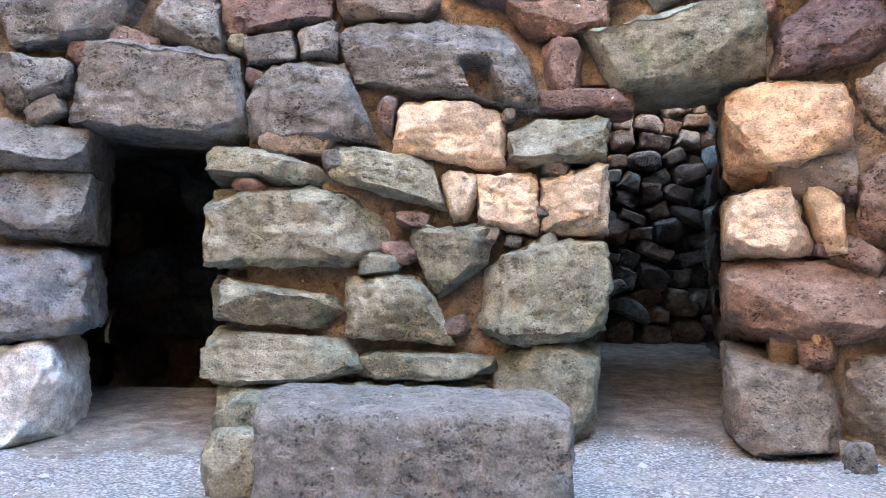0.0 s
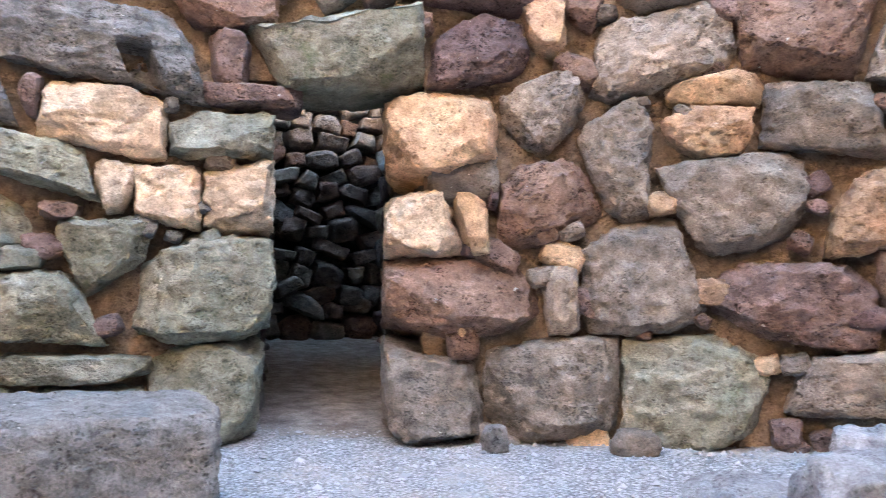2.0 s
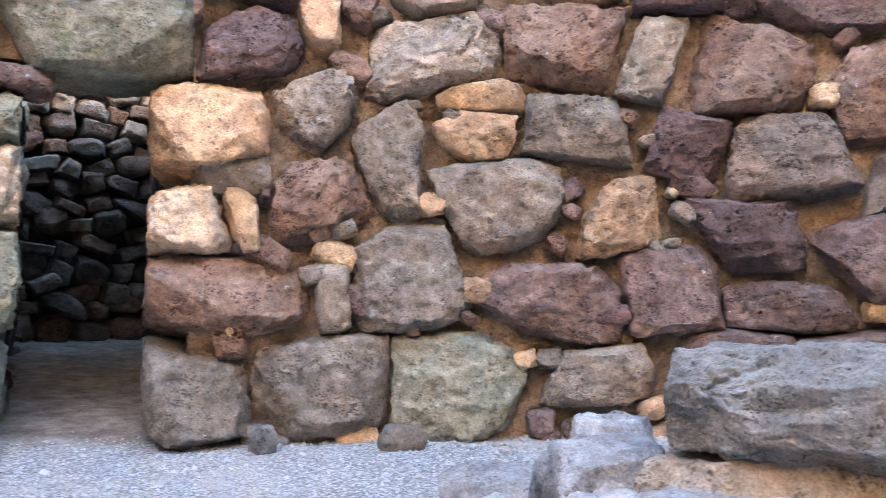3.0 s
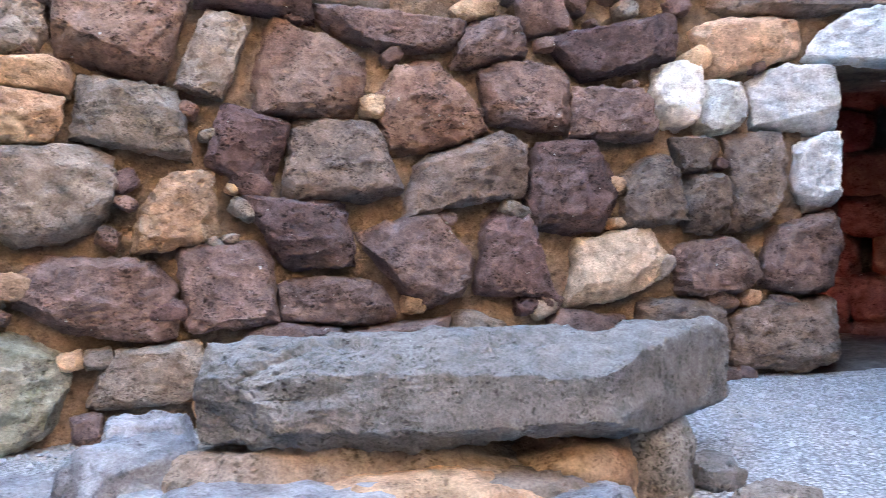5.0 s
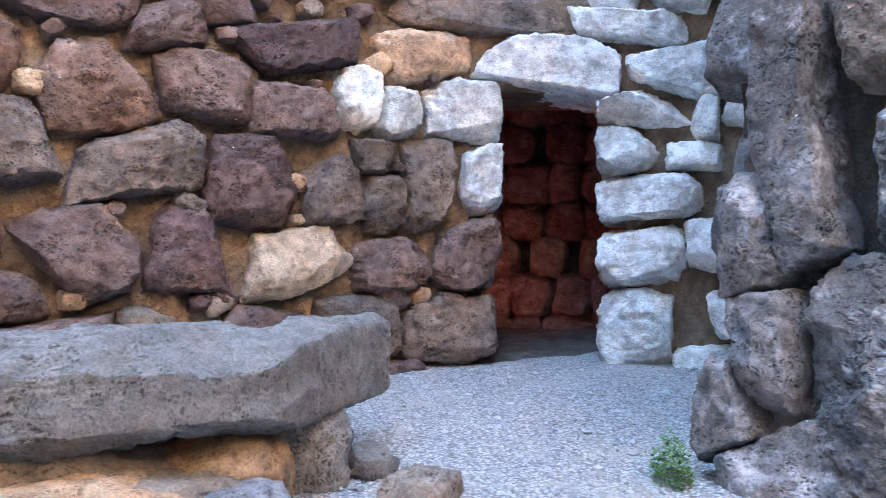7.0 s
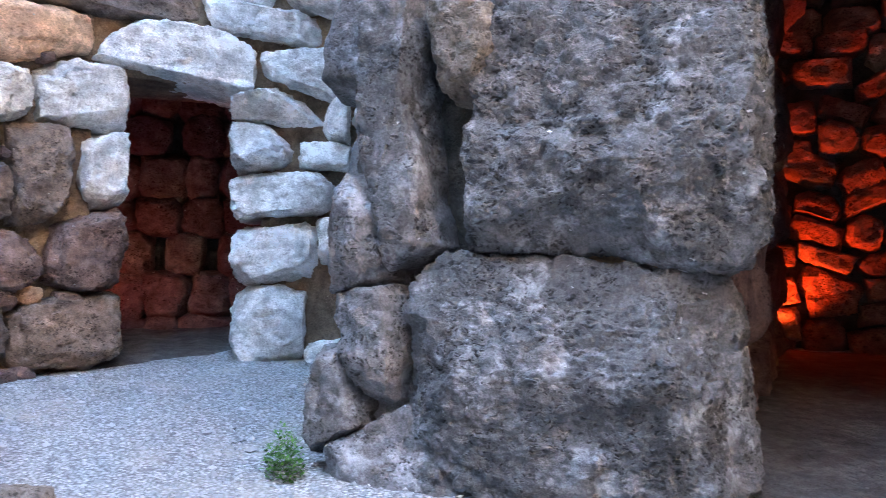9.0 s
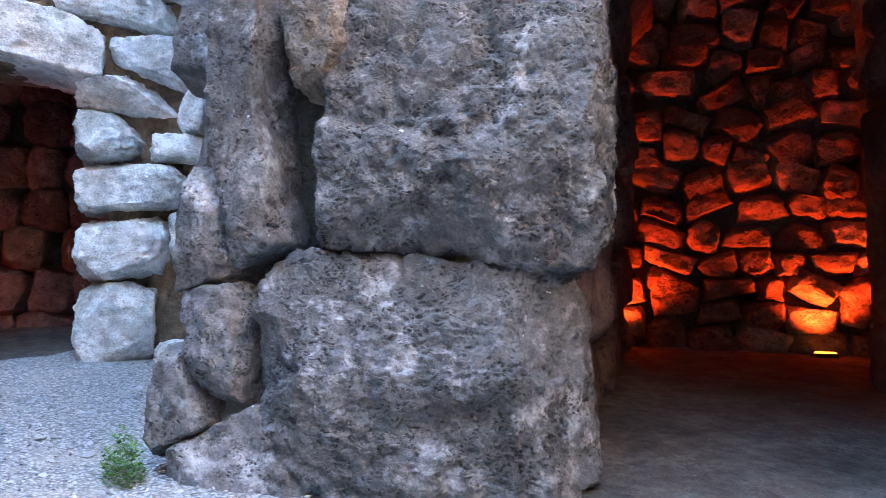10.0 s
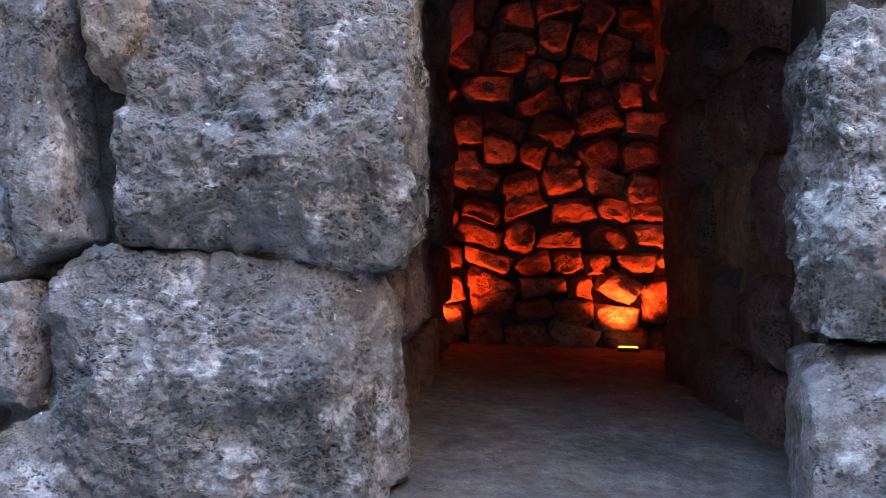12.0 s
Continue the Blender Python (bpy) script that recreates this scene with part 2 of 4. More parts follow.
def mesh_of(name, points, faces, mat, smooth=True):
    me = bpy.data.meshes.new(name)
    me.from_pydata([tuple(p) for p in points], [], faces)
    me.materials.append(mat)
    if smooth:
        me.polygons.foreach_set("use_smooth", [True] * len(me.polygons))
    return me


SEED = [11]


def rock_points(a, b, t, depth, n, power=5.0, rough=0.045, facets=12, hollow=(), grow=1.11, cuts=(), slant=0.0, planes=(), deep=0):
    """A quarried block: x and y span the bilinear quad of half vectors a, b and twist t; z is its depth, front at +z.
    cuts are half-planes (nx, ny, d) at which its neighbours stop it; slant tilts its front face."""
    SEED[0] += 1
    rng = np.random.RandomState(SEED[0])
    g, quads = cube_grid(n, deep or n)
    # crowd the grid a little towards the rims, then round it
    q = np.sign(g) * np.abs(g) ** 0.85
    q = q / (np.abs(q) ** power).sum(1)[:, None] ** (1 / power)
    q *= grow
    for k in range(facets):
        d = rng.normal(size=3)
        d[2] = abs(d[2]) * 0.8 + 0.1
        d /= np.linalg.norm(d)
        cut = grow * rng.uniform(0.80, 0.99) * np.abs(d).sum() ** 0.42
        if k == 0 and slant:
            d = np.array((*rng.normal(0, slant, 2), 1.0))
            d /= np.linalg.norm(d)
            cut = grow * rng.uniform(0.80, 0.90)
        over = np.maximum(0, q @ d - cut)
        q = q - d * over[:, None] * 0.95
    for nx, ny, nz, cut in planes:
        d = np.array((nx, ny, nz)) / math.sqrt(nx * nx + ny * ny + nz * nz)
        q = q - d * np.maximum(0, q @ d - cut * grow)[:, None] * 0.95
    w, h = math.hypot(*a), math.hypot(*b)
    size = min(w, h)
    p = np.empty_like(q)
    p[:, 0] = a[0] * q[:, 0] + b[0] * q[:, 1] + t[0] * q[:, 0] * q[:, 1]
    p[:, 1] = a[1] * q[:, 0] + b[1] * q[:, 1] + t[1] * q[:, 0] * q[:, 1]
    p[:, 2] = depth / 2 * q[:, 2]
    soft = np.clip((p[:, 2] - depth / 2 + 0.10) / 0.12, 0, 1) ** 2 * min(0.08, 0.22 * size)
    for nx, ny, d in cuts:
        over = np.maximum(0, p[:, 0] * nx + p[:, 1] * ny - d + soft)
        p[:, 0] -= nx * over * 0.97
        p[:, 1] -= ny * over * 0.97
    out = q / np.maximum(1e-6, np.linalg.norm(q, axis=1))[:, None]
    off = rng.rand(3) * 50
    k = 1.6 / max(size, 0.05)
    ridge = 1 - 2 * np.abs(soft_noise(p * k * 1.9 + off))
    bump = rough * size * (1.2 * soft_noise(p * k + off) + 0.8 * ridge + 0.55 * soft_noise(p * k * 4.6 + off))
    bump += (0.012 * soft_noise(p * 17 + off) + 0.008 * soft_noise(p * 36 + off) - 0.012 * np.maximum(0, soft_noise(p * 28 - off) - 0.1)) * min(1, size / 0.15)
    if n > 60:
        bump += 0.006 * (1 - 2 * np.abs(soft_noise(p * 60 + off))) + 0.014 * soft_noise(p * 9 + off)
    if n > 80:
        scar = np.clip(soft_noise(p * (2.6, 3.2, 2.6) + off) - 0.2, 0, 0.16)
        broken = np.abs(soft_noise(p * 5.2 - off))
        bump += 0.02 * soft_noise(p * 2.1 - off) - 0.28 * scar + 0.03 * np.minimum(broken, 0.3)
        bump += 0.008 * soft_noise(p * 12 - off) - 0.02 * np.maximum(0, soft_noise(p * 26 - off) - 0.1) - 0.014 * np.maximum(0, soft_noise(p * 52 + off) - 0.1)
    p = p + out * bump[:, None]
    for hx, hy, hw, hh, deep in hollow:
        inside = np.clip(1.25 - np.maximum(np.abs(q[:, 0] - hx) / hw, np.abs(q[:, 1] - hy) / hh), 0, 0.25) * 4
        p[:, 2] -= deep * inside * (q[:, 2] > 0)
    return p, quads


def put(ob, origin, x, y, z):
    ob.matrix_world = Matrix(((x.x, y.x, z.x, origin.x), (x.y, y.y, z.y, origin.y), (x.z, y.z, z.z, origin.z), (0, 0, 0, 1)))
    return ob


def structure(name, label=""):
    ob = new(name)
    ob.empty_display_size = 0.1
    return tagged(ob, label, "", "", "structure")


UP = Vector((0, 0, 1))
OWNER, GAPS = {}, {}


QUEUE = []


def stone(face, mat, s, z, a, b, t=(0, 0), depth=0.0, proud=0.0, name="stone", n=0, power=4.6, rough=0.06, hollow=(), facets=20, fitted=True, slant=0.16, planes=()):
    """One stone of a wall: centre s, z on the face, half-width vector a, half-height vector b, twist t. Built by set_stones()."""
    w, h = math.hypot(*a), math.hypot(*b)
    face.stones.append((s, z, a, b))
    if w > 0.12 and any(z < g[2] and min(abs(s - w - g[1]), abs(s + w - g[0])) < 0.2 for g in GAPS.get(face, ())):
        depth = 0.95
    depth = depth or 0.34 + 0.5 * min(w, h)
    n = n or (200 if w * h > 0.2 and face is pier else 60 if w * h > 0.10 else 46 if w * h > 0.03 else 24)
    QUEUE.append((face, mat, s, z, a, b, t, depth, proud, name, n, power, rough, hollow, facets, fitted, slant, planes))


def corners_of(s, z, a, b, t, g):
    return [(s + g * (a[0] * u + b[0] * v + t[0] * u * v), z + g * (a[1] * u + b[1] * v + t[1] * u * v)) for u, v in ((-1, -1), (1, -1), (1, 1), (-1, 1))]


def normals_of(quad):
    out = []
    for (x0, y0), (x1, y1) in zip(quad, quad[1:] + quad[:1]):
        k = math.hypot(x1 - x0, y1 - y0) or 1.0
        out.append(((y1 - y0) / k, -(x1 - x0) / k))
    return out


def set_stones():
    """Builds the queued stones, each grown until its neighbours and the doorways stop it, with a narrow joint between."""
    groups = {}
    for spec in QUEUE:
        groups.setdefault(spec[0], []).append(spec)
    for face, specs in groups.items():
        g = 1.06 if face is pier else 1.17
        quads = [corners_of(*sp[2:7], g) for sp in specs]
        sides = [normals_of(q) for q in quads]
        for i, (_, mat, s, z, a, b, t, depth, proud, name, n, power, rough, hollow, facets, fitted, slant, planes) in enumerate(specs):
            w, h = math.hypot(*a), math.hypot(*b)
            cuts = []
            for j, other in enumerate(specs):
                if not fitted or j == i or not other[15] or abs(other[2] - s) > 1.7 or abs(other[3] - z) > 1.7:
                    continue
                best = None
                for nx, ny in sides[i] + sides[j]:
                    if (other[2] - s) * nx + (other[3] - z) * ny < 0:
                        nx, ny = -nx, -ny
                    reach = max(x * nx + y * ny for x, y in quads[i])
                    lap = reach - min(x * nx + y * ny for x, y in quads[j])
                    if best is None or lap < best[0]:
                        best = (lap, nx, ny, reach)
                lap, nx, ny, reach = best
                if -0.012 < lap < 1.3 * min(w, h):
                    cuts.append((nx, ny, reach - lap / 2 - 0.008 - s * nx - z * ny))
            for g0, g1, top in GAPS.get(face, ()):
                if fitted and z < top and name == "stone":
                    if s < g0 + 0.1:
                        cuts.append((1.0, 0.0, g0 - 0.03 - s))
                    elif s > g1 - 0.1:
                        cuts.append((-1.0, 0.0, s - g1 - 0.03))
            p, faces = rock_points(a, b, t, depth, n, power, rough, facets, hollow, g + 0.03, cuts, slant, planes, max(6, n // 3))
            ob = new(name, mesh_of(name, p, faces, mat))
            o, tx, nm = face.at(s)
            put(ob, o + UP * z + nm * (proud - depth / 2 + (0.02 if face is not pier else -0.06) + 0.08 * min(w, h)), tx, UP, nm)
            ob.parent = OWNER[face]
    QUEUE.clear()


def lintel(face, mat, s, z, a, b, t=(0, 0), depth=0.75):
    return stone(face, mat, s, z, a, b, t, depth, 0.04, "lintel", 44, 9.0, 0.05, facets=5, slant=0.05)


def taken(face, s, z, grow=1.0):
    for s0, z0, a, b in face.stones:
        det = a[0] * b[1] - a[1] * b[0]
        if abs(det) < 1e-9:
            continue
        x, y = s - s0, z - z0
        u, v = (x * b[1] - y * b[0]) / det, (a[0] * y - a[1] * x) / det
        if abs(u) < grow and abs(v) < grow:
            return True
    return False


def in_gap(gaps, s, z, margin=0.0):
    return any(g[0] - margin < s < g[1] + margin and z < g[2] + margin for g in gaps)


def core(name, face, s0, s1, z0, z1, back=0.9, recess=0.22, parent=None, mat=None, lean=0.0):
    """The earth and rubble heart of a wall between its stones, with a lumpy front."""
    cols, rows_ = max(3, int((s1 - s0) / 0.07)), max(3, int((z1 - z0) / 0.07))
    pts, fs = [], []
    for i in range(cols + 1):
        o, tx, nm = face.at(s0 + (s1 - s0) * i / cols)
        for j in range(rows_ + 1):
            pts.append(o + UP * (z0 + (z1 - z0) * j / rows_) - nm * recess)
    arr = np.array([tuple(p) for p in pts])
    lump = 0.035 * soft_noise(arr * 5) + 0.02 * soft_noise(arr * 13)
    inner = np.array([((i % (rows_ + 1)) not in (0, rows_)) and rows_ < i < len(pts) - rows_ - 1 for i in range(len(pts))])
    for i in range(cols + 1):
        o, tx, nm = face.at(s0 + (s1 - s0) * i / cols)
        sl = slice(i * (rows_ + 1), (i + 1) * (rows_ + 1))
        arr[sl] += np.outer(lump[sl] * inner[sl] + lean * (arr[sl, 2] - z0), np.array(tuple(nm)))
    pts = list(arr)
    for i in range(cols):
        for j in range(rows_):
            k = i * (rows_ + 1) + j
            fs.append((k, k + rows_ + 1, k + rows_ + 2, k + 1))
    first = len(pts)
    for i in range(cols + 1):
        o, tx, nm = face.at(s0 + (s1 - s0) * i / cols)
        for z in (z0, z1):
            pts.append(np.array(tuple(o + UP * z - nm * back)))
    for i in range(cols):
        k, r = first + 2 * i, i * (rows_ + 1)
        fs.append((k, k + 1, k + 3, k + 2))
        fs.append((r + rows_, r + 2 * rows_ + 1, k + 3, k + 1))
        fs.append((r, k, k + 2, r + rows_ + 1))
    for i, rev in ((0, 0), (cols, 1)):
        edge = [i * (rows_ + 1) + j for j in range(rows_ + 1)] + [first + 2 * i + 1, first + 2 * i]
        fs.append(edge if rev else edge[::-1])
    ob = new(name, mesh_of(name, pts, fs, mat or MORTAR, False))
    if parent:
        ob.parent = parent
    return ob


def fill(face, s0, s1, z0, z1, mats, size, gaps, seed, chance=1.0, n=12, sink=0.0, lean=0.0):
    """Rough courses of random stones wherever the face is still bare."""
    rng = random.Random(seed)
    z = z0
    while z < z1:
        h = size * rng.uniform(0.7, 1.0)
        s = s0 + rng.uniform(0, size)
        while s < s1:
            w = size * rng.uniform(0.8, 1.7)
            c, v = s + w / 2, z + h / 2 + rng.uniform(-0.22, 0.22) * h
            if not taken(face, c, v, 1.05) and not in_gap(gaps, c, v, 0.45 * w) and rng.random() < chance \
                    and not any(taken(face, c + dx * w * 0.36, v + dz * h * 0.36, 0.9) for dx, dz in ((-1, 0), (1, 0), (0, -1), (0, 1), (0.7, 0.7), (-0.7, 0.7), (0.7, -0.7), (-0.7, -0.7))):
                r = rng.uniform(-0.32, 0.32)
                stone(face, ROCK[rng.choice(mats)], c, v, (w * 0.47, w * 0.47 * r), (-h * 0.5 * r, h * 0.5), (rng.uniform(-.16, .16) * w, rng.uniform(-.12, .12) * h), n=n, proud=rng.uniform(-0.04, 0.05) - sink + lean * (v - z0))
            s += w
        z += h


def packed(face, z0, z1, mats, size, seed, n=14, proud=0.05):
    """Uneven courses of stones laid close all over a face."""
    rng = random.Random(seed)
    z, end = z0, float(face.arc[-1])
    while z < z1:
        h = size * rng.uniform(0.75, 1.05)
        s = -size * rng.random()
        while s < end:
            w = size * rng.uniform(0.85, 1.75)
            r = rng.uniform(-0.55, 0.55)
            stone(face, ROCK[rng.choice(mats)], s + w / 2, z + h / 2 + rng.uniform(-0.3, 0.3) * h, (w * 0.46, w * 0.46 * r), (-h * 0.5 * r, h * 0.5),
                  (rng.uniform(-0.08, 0.08) * w, rng.uniform(-0.08, 0.08) * h), n=n, proud=proud + rng.uniform(-0.05, 0.05), power=2.8, slant=0.1)
            s += w
        z += h


def chinks(face, s0, s1, z0, z1, mats, gaps, seed, tries, small=(0.025, 0.075)):
    """Small packing stones pressed into the joints."""
    rng = random.Random(seed)
    for _ in range(tries):
        s, z = rng.uniform(s0, s1), rng.uniform(z0, z1)
        if taken(face, s, z, 0.93) or in_gap(gaps, s, z, 0.16):
            continue
        r = rng.uniform(*small)
        a = rng.uniform(-0.6, 0.6)
        k = rng.uniform(1.0, 1.9)
        stone(face, ROCK[rng.choice(mats)], s, z, (r * k * math.cos(a), r * k * math.sin(a)), (-r * math.sin(a), r * math.cos(a)),
              depth=0.16, proud=-0.03, n=9, power=6.0, rough=0.12, facets=18, fitted=False)


def loose(name, mat, x, y, z, w, d, h, turn=0.0, label="", category="stone", power=3.6, n=18, rough=0.06, tilt=0.0, group="", facets=9):
    """A stone lying free: w along its length, d deep, h high, its foot at z."""
    p, quads = rock_points((w / 2, 0), (0, d / 2), (0, 0), h, n, power, rough, facets)
    ob = new(name, mesh_of(name, p, quads, mat))
    ob.matrix_world = pose(x, y, z + h / 2 - 0.02, tilt, 0, turn)
    return tagged(ob, label, category, group)

# ---- ground ----
def ground():
    def axis(lo, hi):
        inner = np.arange(lo, hi + 0.01, 0.16)
        return np.concatenate((-np.geomspace(400, -lo + 1, 12), inner, np.geomspace(hi + 1, 400, 12)))

    xs, ys = axis(-6.0, 11.0), axis(-9.0, 11.0)
    pts = []
    for x in xs:
        for y in ys:
            z = min(ground_z(x, y), 0.55)
            pts.append((x, y, z + 0.012 * noise.noise(Vector((x * 1.3, y * 1.3, 0))) + 0.006 * noise.noise(Vector((x * 5, y * 5, 3)))))
    m = len(ys)
    fs = [(i * m + j, (i + 1) * m + j, (i + 1) * m + j + 1, i * m + j + 1) for i in range(len(xs) - 1) for j in range(m - 1)]
    return tagged(new("ground", mesh_of("ground", pts, fs, GRAVEL)), "pale grey gravel over trodden earth", "ground", "", "structure")


ground()

# ---- court walls ----
wall_north = structure("wall_north", "wall of rough basalt and tuff boulders in earth mortar")
wall_south = structure("wall_south", "massive pier of weathered basalt blocks beside a doorway")
OWNER[north], OWNER[pier] = wall_north, wall_south
DOORS = ((1.60, 2.26, 1.95), (4.83, 5.47, 2.16), (13.19, 13.87, 2.50))
END = float(north.arc[-1])
GAPS[north], GAPS[pier] = DOORS, ((4.98, 6.36, 2.40),)
edges = [0.0] + [v for d in DOORS for v in (d[0] - 0.27, d[1] + 0.27)] + [END]
for k in range(0, len(edges), 2):
    core("rubble_core", north, edges[k], edges[k + 1], -0.3, TOP, recess=0.17, parent=wall_north)
for d in DOORS:
    core("rubble_core", north, d[0] - 0.27, d[1] + 0.27, d[2] + 0.12, TOP, recess=0.17, parent=wall_north)
# door head is out of view, set low to keep skylight off the entry
P_DOOR = (4.98, 6.36, 2.40)
core("rubble_core", pier, 0.0, 4.6, -0.3, TOP, 1.4, 0.42, wall_south, DARK_FILL)
core("rubble_core", pier, 4.6, 6.5, P_DOOR[2], TOP, 0.75, 0.42, wall_south, DARK_FILL)
core("rubble_core", pier, 6.5, float(pier.arc[-1]), -0.3, TOP, 1.4, 0.42, wall_south, DARK_FILL)

stone(north, ROCK["d"], 1.42, 2.62, (0.349, 0.033), (0.012, 0.190), (0.095, -0.004))
stone(north, ROCK["d"], 2.16, 2.67, (0.205, -0.035), (0.016, 0.146), (-0.028, 0.037))
stone(north, ROCK["d"], 1.26, 2.29, (0.195, 0.036), (-0.020, 0.149), (-0.015, -0.048))
lintel(north, ROCK["d"], 2.03, 2.21, (0.494, -0.059), (0.013, 0.259), (-0.040, -0.009))
stone(north, ROCK["p"], 2.72, 2.71, (0.316, 0.034), (0.001, 0.139), (0.012, -0.031))
stone(north, ROCK["d"], 2.67, 2.48, (0.177, 0.030), (-0.019, 0.118), (0.009, 0.007))
stone(north, ROCK["d"], 3.00, 2.53, (0.143, 0.008), (-0.002, 0.119), (-0.001, 0.002))
stone(north, ROCK["n"], 3.39, 2.77, (0.285, -0.000), (0.008, 0.092), (0.036, 0.002))
stone(north, ROCK["d"], 3.75, 2.40, (0.555, -0.039), (-0.080, 0.232), (-0.043, 0.058), n=64, hollow=((0.38, -0.45, 0.13, 0.42, 0.26),))
stone(north, ROCK["d"], 2.95, 2.15, (0.335, -0.000), (-0.016, 0.238), (-0.078, 0.008))
stone(north, ROCK["p"], 3.44, 2.06, (0.068, -0.004), (-0.003, 0.102), (0.015, 0.005))
stone(north, ROCK["c"], 3.83, 1.95, (0.345, -0.034), (0.013, 0.177), (-0.005, 0.029))
stone(north, ROCK["g"], 4.53, 1.89, (0.337, 0.012), (-0.008, 0.157), (-0.008, 0.005))
stone(north, ROCK["p"], 4.67, 2.17, (0.254, -0.003), (0.005, 0.107), (-0.005, 0.002))
stone(north, ROCK["p"], 4.53, 2.36, (0.100, -0.004), (-0.004, 0.171), (0.013, -0.002))
stone(north, ROCK["r"], 4.50, 2.71, (0.293, -0.004), (-0.040, 0.143), (0.058, -0.005))
lintel(north, ROCK["g"], 5.20, 2.46, (0.429, 0.069), (-0.077, 0.240), (0.056, 0.022))
stone(north, ROCK["g"], 2.61, 1.74, (0.400, -0.031), (-0.037, 0.104), (-0.044, -0.006))
stone(north, ROCK["g"], 3.44, 1.67, (0.324, -0.069), (-0.043, 0.159), (-0.011, 0.017))
stone(north, ROCK["c"], 3.88, 1.55, (0.090, -0.006), (0.010, 0.135), (0.016, -0.001))
stone(north, ROCK["c"], 4.20, 1.51, (0.198, -0.015), (-0.002, 0.191), (-0.001, 0.025))
stone(north, ROCK["c"], 4.63, 1.53, (0.246, 0.027), (-0.009, 0.208), (-0.014, -0.004))
stone(north, ROCK["g"], 2.83, 1.33, (0.548, 0.002), (-0.082, 0.266), (-0.026, -0.004))
stone(north, ROCK["g"], 3.39, 1.11, (0.119, 0.002), (0.010, 0.076), (0.007, 0.002))
stone(north, ROCK["r"], 3.59, 1.40, (0.100, -0.005), (0.001, 0.048), (0.009, 0.000))
stone(north, ROCK["g"], 3.84, 1.20, (0.219, 0.083), (-0.062, 0.152), (0.032, -0.052))
stone(north, ROCK["g"], 2.72, 0.87, (0.373, -0.036), (-0.021, 0.142), (0.002, -0.022))
stone(north, ROCK["g"], 3.49, 0.83, (0.291, -0.006), (-0.054, 0.226), (-0.063, 0.016))
stone(north, ROCK["g"], 4.43, 0.95, (0.413, 0.018), (0.054, 0.311), (-0.043, -0.004))
stone(north, ROCK["g"], 2.77, 0.54, (0.482, 0.004), (-0.033, 0.184), (-0.057, -0.028))
stone(north, ROCK["g"], 3.69, 0.50, (0.367, -0.002), (-0.006, 0.086), (-0.017, -0.013))
stone(north, ROCK["g"], 4.40, 0.30, (0.310, 0.031), (0.010, 0.296), (0.025, 0.014))
stone(north, ROCK["g"], 2.56, 0.22, (0.196, 0.010), (-0.004, 0.153), (-0.012, 0.003))
stone(north, ROCK["g"], 3.06, 0.14, (0.296, 0.001), (-0.002, 0.207), (0.001, 0.000))
stone(north, ROCK["g"], 3.72, 0.14, (0.360, 0.002), (-0.006, 0.207), (-0.001, -0.000))
stone(north, ROCK["d"], 1.27, 1.84, (0.377, -0.002), (0.003, 0.152), (0.008, -0.025))
stone(north, ROCK["d"], 1.25, 1.47, (0.353, 0.004), (-0.005, 0.219), (0.000, 0.005))
stone(north, ROCK["b"], 1.22, 0.95, (0.304, 0.034), (-0.022, 0.303), (-0.013, -0.036))
stone(north, ROCK["w"], 1.19, 0.30, (0.256, 0.016), (-0.006, 0.293), (0.002, 0.021))
stone(north, ROCK["t"], 5.87, 1.97, (0.346, 0.026), (-0.041, 0.265), (0.022, -0.021))
stone(north, ROCK["k"], 6.08, 2.50, (0.270, 0.057), (-0.029, 0.171), (-0.045, -0.011))
stone(north, ROCK["t"], 6.51, 2.66, (0.145, -0.002), (-0.032, 0.178), (0.029, 0.016))
stone(north, ROCK["n"], 6.51, 2.13, (0.189, 0.138), (-0.083, 0.177), (0.041, -0.015))
stone(north, ROCK["n"], 7.22, 2.54, (0.373, 0.089), (-0.026, 0.269), (-0.062, -0.034))
stone(north, ROCK["r"], 6.75, 2.76, (0.115, -0.011), (0.001, 0.096), (0.034, 0.021))
stone(north, ROCK["r"], 8.05, 2.61, (0.383, -0.038), (0.026, 0.297), (0.057, 0.023))
stone(north, ROCK["n"], 8.61, 2.43, (0.175, -0.037), (0.079, 0.262), (-0.008, 0.016))
stone(north, ROCK["r"], 9.24, 2.36, (0.306, -0.048), (0.039, 0.271), (0.013, -0.048))
stone(north, ROCK["t"], 7.54, 2.21, (0.264, 0.005), (-0.006, 0.096), (-0.005, 0.022))
stone(north, ROCK["t"], 7.50, 1.96, (0.218, -0.007), (0.007, 0.141), (0.032, 0.009))
stone(north, ROCK["n"], 7.00, 1.77, (0.179, 0.091), (-0.049, 0.307), (0.056, 0.041))
stone(north, ROCK["n"], 8.14, 2.03, (0.322, -0.032), (-0.020, 0.227), (-0.043, 0.026))
stone(north, ROCK["k"], 8.82, 1.90, (0.219, -0.073), (0.085, 0.214), (0.016, 0.005))
stone(north, ROCK["c"], 5.72, 1.38, (0.227, 0.010), (-0.009, 0.189), (-0.039, -0.001))
stone(north, ROCK["t"], 6.05, 1.39, (0.108, -0.022), (-0.030, 0.186), (0.017, -0.024))
stone(north, ROCK["r"], 6.48, 1.54, (0.267, 0.081), (-0.031, 0.222), (-0.054, -0.037))
stone(north, ROCK["k"], 6.16, 1.58, (0.069, 0.001), (-0.006, 0.084), (0.004, 0.008))
stone(north, ROCK["n"], 7.67, 1.54, (0.346, 0.058), (-0.089, 0.245), (0.041, -0.020))
